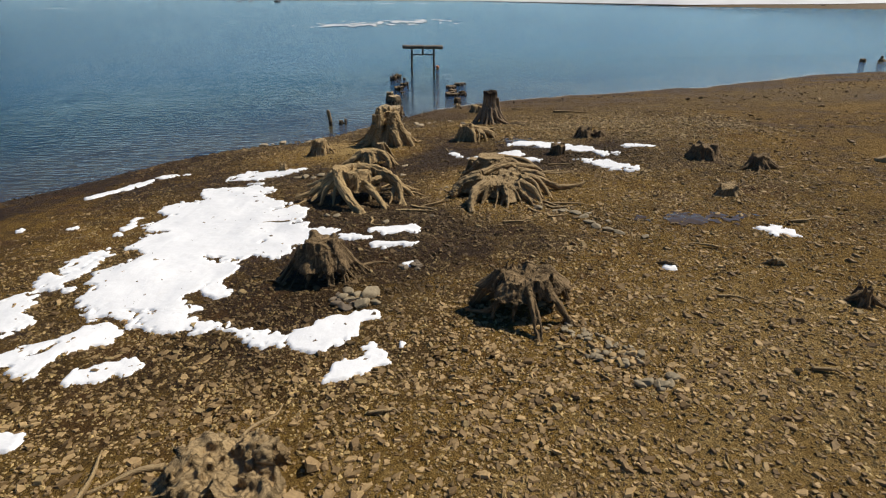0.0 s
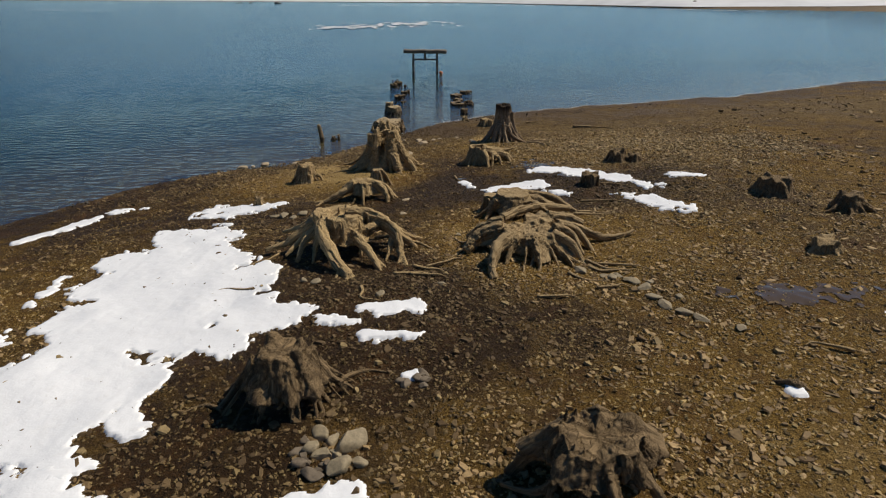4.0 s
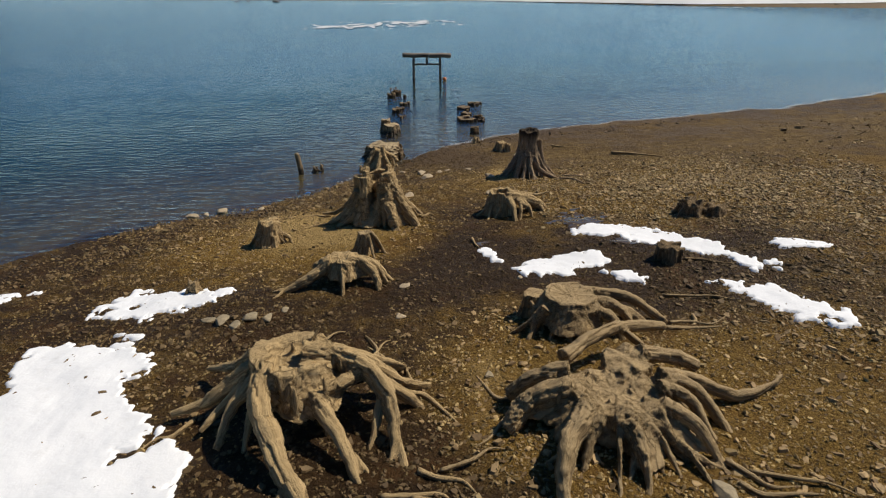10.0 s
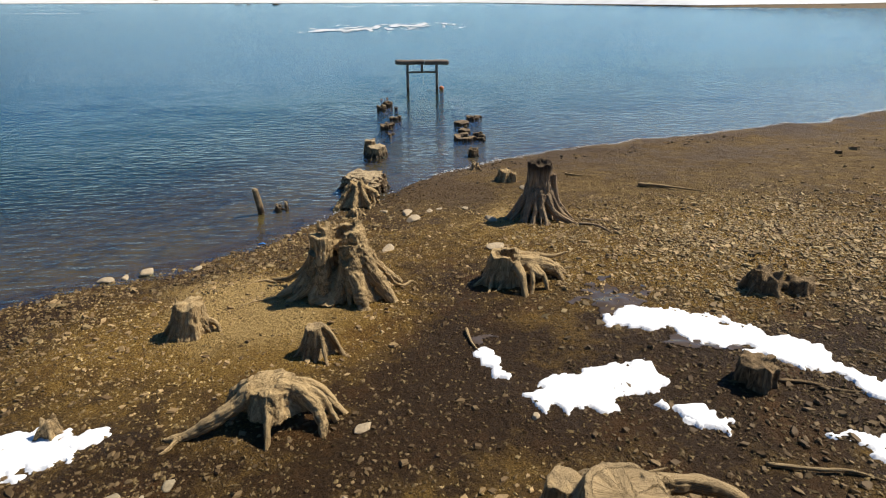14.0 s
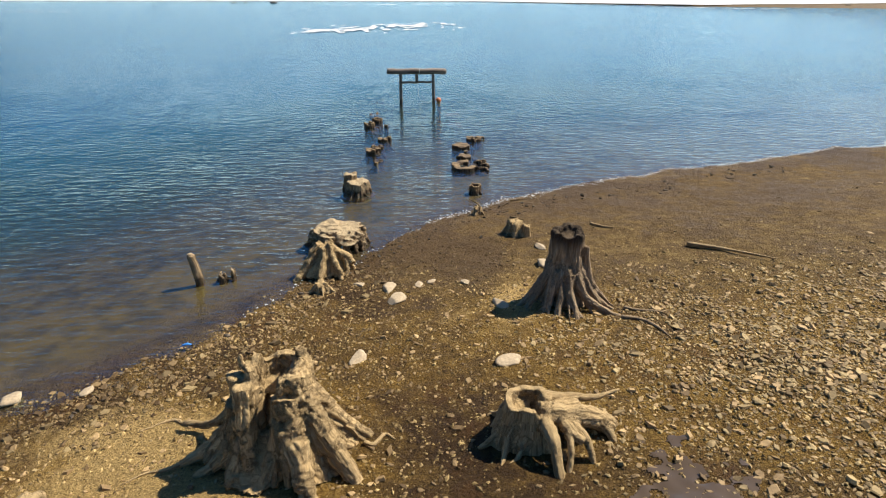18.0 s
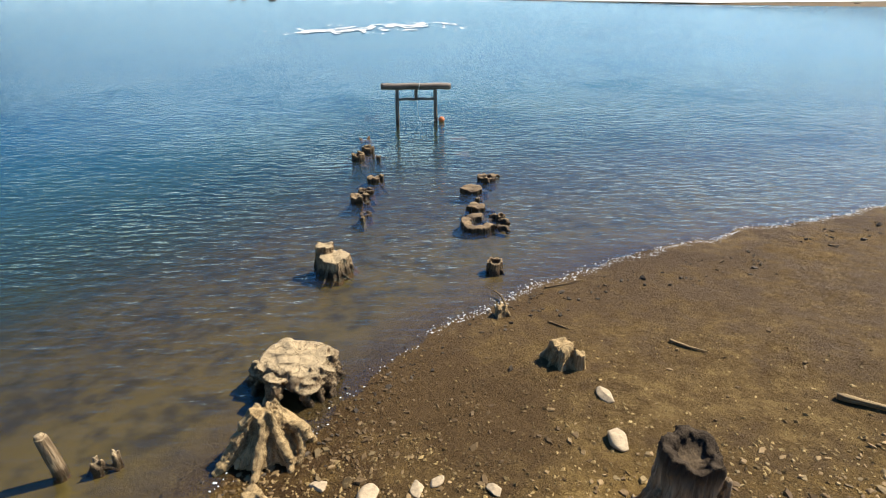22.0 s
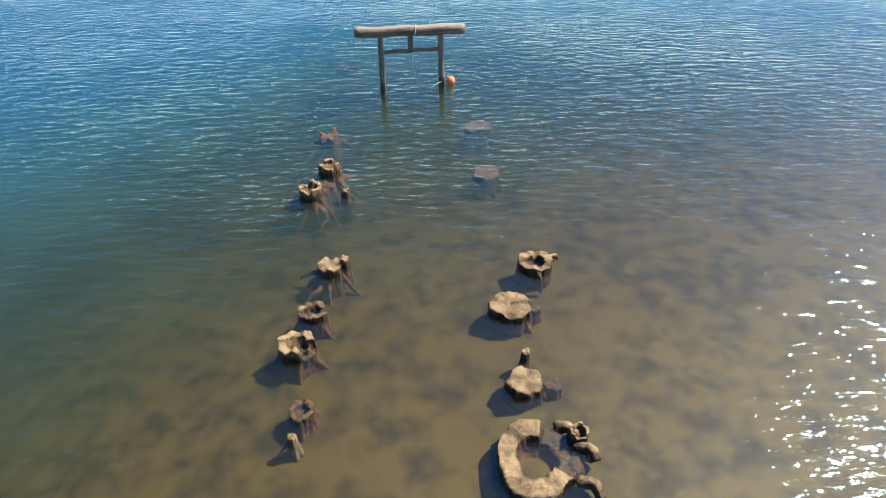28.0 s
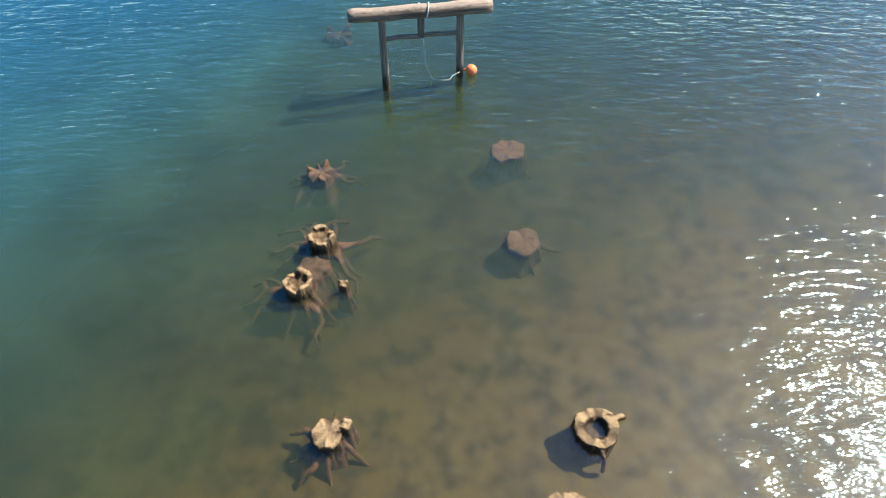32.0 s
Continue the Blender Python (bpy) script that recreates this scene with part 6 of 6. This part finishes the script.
def ice_field(label, x0, y0, x1, y1, width, seed, cell, cover):
    """A raft of broken thin ice, drawn out along the wind."""
    pad = width * 1.5
    gx, gy = np.meshgrid(np.arange(min(x0, x1) - pad, max(x0, x1) + pad, cell), np.arange(min(y0, y1) - pad, max(y0, y1) + pad, cell))
    ux, uy = x1 - x0, y1 - y0
    k = np.clip(((gx - x0) * ux + (gy - y0) * uy) / (ux * ux + uy * uy), 0, 1)
    off = np.hypot(gx - x0 - k * ux, gy - y0 - k * uy) / (width * (0.35 + 0.65 * np.sin(np.pi * np.clip(k, 0.05, 0.95))))
    field = cover - off + 0.35 * waves(gx, gy * 0.6, width * 0.4, seed) + 0.8 * waves(gx, gy * 0.35, width * 0.12, seed + 1) + 1.0 * waves(gx * 0.8, gy * 0.3, width * 0.045, seed + 2)
    nx = gx.shape[1]
    b = (np.arange(gx.shape[0] - 1)[:, None] * nx + np.arange(nx - 1)).ravel()
    quads = np.stack([b, b + 1, b + nx + 1, b + nx], -1)
    quads = quads[(field.ravel()[quads] > 0).all(1)]
    used, turned = np.unique(quads, return_inverse=True)
    co = np.stack([gx, gy, 0.03 + 0.02 * np.clip(field, 0, 1)], -1).reshape(-1, 3)[used]
    return tagged(new("ice_floe", raw_mesh("ice_floe", co, turned.reshape(quads.shape), ICE)), label, "ice", "drifting ice on the lake", "stuff")


ice_field("raft of broken white ice drifting on the lake", -20, 130, 1, 158, 15, 61, 0.3, 0.15)
ice_field("thin white ice sheet on the lake", -165, 262, -130, 262, 4, 62, 1.2, 0.8)
ice_field("thin white ice sheet on the lake", -60, 400, 20, 470, 10, 63, 3, 0.9)
ice_field("thin white ice sheet on the lake", 20, 470, 80, 440, 10, 64, 3, 0.9)
ice_field("thin white ice sheet by the snowy far bank", 105, 345, 160, 300, 8, 65, 2, 0.8)

FAR_SNOW = plain_material("far_snow", (0.82, 0.83, 0.84), 0.7, 0.05)
bank_x = steps((-2400, -600, 150), (-600, 60, 15), (60, 420, 4), (420, 2400, 120))
bank_y = np.concatenate([np.linspace(0, 1, 12) ** 1.6])
gx = np.tile(bank_x, (len(bank_y), 1))
start = np.interp(bank_x, [-2400, 90, 150, 230, 2400], [2, 2, 10, 26, 30])
start = start + 6 * waves(bank_x, 0 * bank_x, 30, 71) * np.clip((bank_x - 90) / 60, 0, 1)
gy = far_bank(bank_x)[None] + start[None] + bank_y[:, None] * 900
gz = land_height(gx, gy) + 0.25 + 1.2 * np.clip(bank_y * 8, 0, 1)[:, None] * (1 + waves(gx, gy, 40, 72))
nx = len(bank_x)
b = (np.arange(len(bank_y) - 1)[:, None] * nx + np.arange(nx - 1)).ravel()
me = raw_mesh("far_snow_slope", np.stack([gx, gy, gz], -1).reshape(-1, 3), np.stack([b, b + 1, b + nx + 1, b + nx], -1), FAR_SNOW)
tagged(new("backdrop", me), "snow-covered far bank of the lake", "snow", kind="structure")


def far_rock(x, y, size, tall, seed, label):
    co, fa = FINE_ROCKS[seed % len(FINE_ROCKS)]
    ob = new("boulder", raw_mesh("boulder", co * np.array([size, size * 0.7, tall]), fa, DARK_STONE))
    ob.location = (x, y, max(0.0, float(land_height(np.array(x), np.array(y)))) + tall * 0.4)
    return tagged(ob, label, "boulder", "rocks by the far bank")


far_rock(-122, 500, 4.0, 0.7, 1, "dark boulder standing in the lake near the far bank")
far_rock(-143, 500, 1.6, 0.6, 2, "dark boulder standing in the lake near the far bank")
far_rock(-152, 500, 3.2, 0.5, 3, "low dark rock shelf near the far bank")
far_rock(-285, 660, 3.0, 1.2, 4, "dark boulder on the far bank")
far_rock(162, 385, 1.4, 0.8, 5, "dark boulder on the far snowy bank")
far_rock(205, 322, 1.3, 0.5, 6, "dark boulder on the far brown bank")
far_rock(150, 480, 2.2, 0.8, 7, "dark boulder on the far snowy bank")


def foam(seed):
    """Froth and glints along the waterline, both put in as small pale flakes."""
    r = np.random.RandomState(seed)
    co, faces, base = [], [], 0
    for k, ((ax, ay), (bx, by)) in enumerate(zip(SHORE[7:15], SHORE[8:16])):
        length = math.hypot(bx - ax, by - ay)
        for _ in range(int(length * (14 if k < 2 else 70))):
            u = r.uniform()
            x, y = ax + (bx - ax) * u, ay + (by - ay) * u
            off = r.normal(0, 0.11)
            for _ in range(3):
                h = float(ground_height(np.array(x), np.array(y)))
                x, y = x - h * 6 * 0.5, y + h * 6 * 0.85
            x, y = x + r.normal(0, 0.08), y + off
            s = 0.004 + abs(r.normal(0, 0.008))
            n = r.randint(5, 8)
            a0 = r.uniform(0, 6.28)
            ring = [(x + math.cos(a0 + 6.283 * q / n) * s * r.uniform(0.7, 1.9), y + math.sin(a0 + 6.283 * q / n) * s * r.uniform(0.5, 1.0), 0.006) for q in range(n)]
            co += ring + [(x, y, 0.02)]
            faces += [(base + q, base + (q + 1) % n, base + n) for q in range(n)]
            base += n + 1
    return mesh_of("foam", co, faces, ICE)


tagged(new("foam", foam(9)), "pale flakes along the waterline, froth and glints put in as mesh", "foam", kind="stuff")


# ---- unseen ridge added round the lake to darken its reflections ----
turns = np.radians(np.arange(-110, 111, 2.0))
high = np.interp(np.degrees(turns), [-110, -60, -25, -6, 6, 20, 40, 70, 110], [110, 120, 100, 30, 20, 40, 70, 100, 100])
high = high * (1 + 0.18 * waves(np.degrees(turns), 0 * turns, 9, 81) + 0.1 * waves(np.degrees(turns), 0 * turns, 4, 82))
levels = np.linspace(0, 1, 9)
gx = np.sin(turns)[None] * (1000 + 700 * levels[:, None])
gy = np.cos(turns)[None] * (1000 + 700 * levels[:, None])
gz = 12 + high[None] * levels[:, None] ** 0.9 + 14 * waves(gx, gy, 120, 83) * levels[:, None]
nx = len(turns)
b = (np.arange(len(levels) - 1)[:, None] * nx + np.arange(nx - 1)).ravel()
HILLS = plain_material("unseen_ridge", (0.09, 0.11, 0.13), 0.95, 0.02)
me = raw_mesh("mountains", np.stack([gx, gy, gz], -1).reshape(-1, 3), np.stack([b, b + 1, b + nx + 1, b + nx], -1), HILLS)
tagged(new("backdrop_unseen_ridge", me), "unseen dark ridge added to darken reflections in the lake", "mountains", kind="structure")


# ---- puddles ----
def mud_water():
    m, t, b = material("puddle_water", 0.1, 0.6)
    b.inputs["Base Color"].default_value = (0.09, 0.062, 0.036, 1)
    bump(t, noise_of(t, place(t), 5, 3), 0.08, 0.02, b)
    return m


PUDDLE = mud_water()


def puddle(x, y, rx, ry, seed):
    cell = 0.03
    gx, gy = np.meshgrid(np.arange(x - rx * 1.6, x + rx * 1.6, cell), np.arange(y - ry * 1.6, y + ry * 1.6, cell))
    field = 0.8 - np.hypot((gx - x) / rx, (gy - y) / ry) + 0.5 * waves(gx, gy, 0.4, seed) + 0.6 * waves(gx, gy, 0.13, seed + 1)
    nx = gx.shape[1]
    b = (np.arange(gx.shape[0] - 1)[:, None] * nx + np.arange(nx - 1)).ravel()
    quads = np.stack([b, b + 1, b + nx + 1, b + nx], -1)
    quads = quads[(field.ravel()[quads] > 0).all(1)]
    used, turned = np.unique(quads, return_inverse=True)
    co = np.stack([gx, gy, land_height(gx, gy) + 0.012 + 0.03 * np.clip(field - 0.1, -0.3, 0.1)], -1).reshape(-1, 3)[used]
    tagged(new("puddle", raw_mesh("puddle", co, turned.reshape(quads.shape), PUDDLE)), "shallow glossy puddle on brown mud", "puddle", "puddles on the shore")


for n, (x, y, rx, ry) in enumerate([(6.8, 19.4, 1.3, 0.36), (3.75, 29.3, 0.75, 0.8), (1.35, 28.2, 0.25, 0.35), (4.6, 27.7, 0.7, 0.2)]):
    puddle(x, y, rx, ry, 90 + 3 * n)

# ---- stones that lie apart on the ground ----
PIECES = []
for co, fa in SLABS:
    PIECES.append(raw_mesh("stone", co * np.array([1.2, 0.85, 0.45]), fa, SHINGLE, smooth=False))
r = np.random.RandomState(5)
made = 0
while made < 300:
    x, y = r.uniform(-5.5, 7.5), r.uniform(9.5, 25)
    if r.uniform() > gravel_density(np.array(x), np.array(y)):
        continue
    s = min(0.042 * math.exp(r.normal(0, 0.4)), 0.09)
    piece = part("stone", PIECES[made % len(PIECES)], ground)
    piece.matrix_basis = pose(x, y, float(land_height(np.array(x), np.array(y))) + s * 0.15, r.normal(0, 9), r.normal(0, 9), r.uniform(0, 360)) @ Matrix.Diagonal((s, s, s, 1))
    made += 1
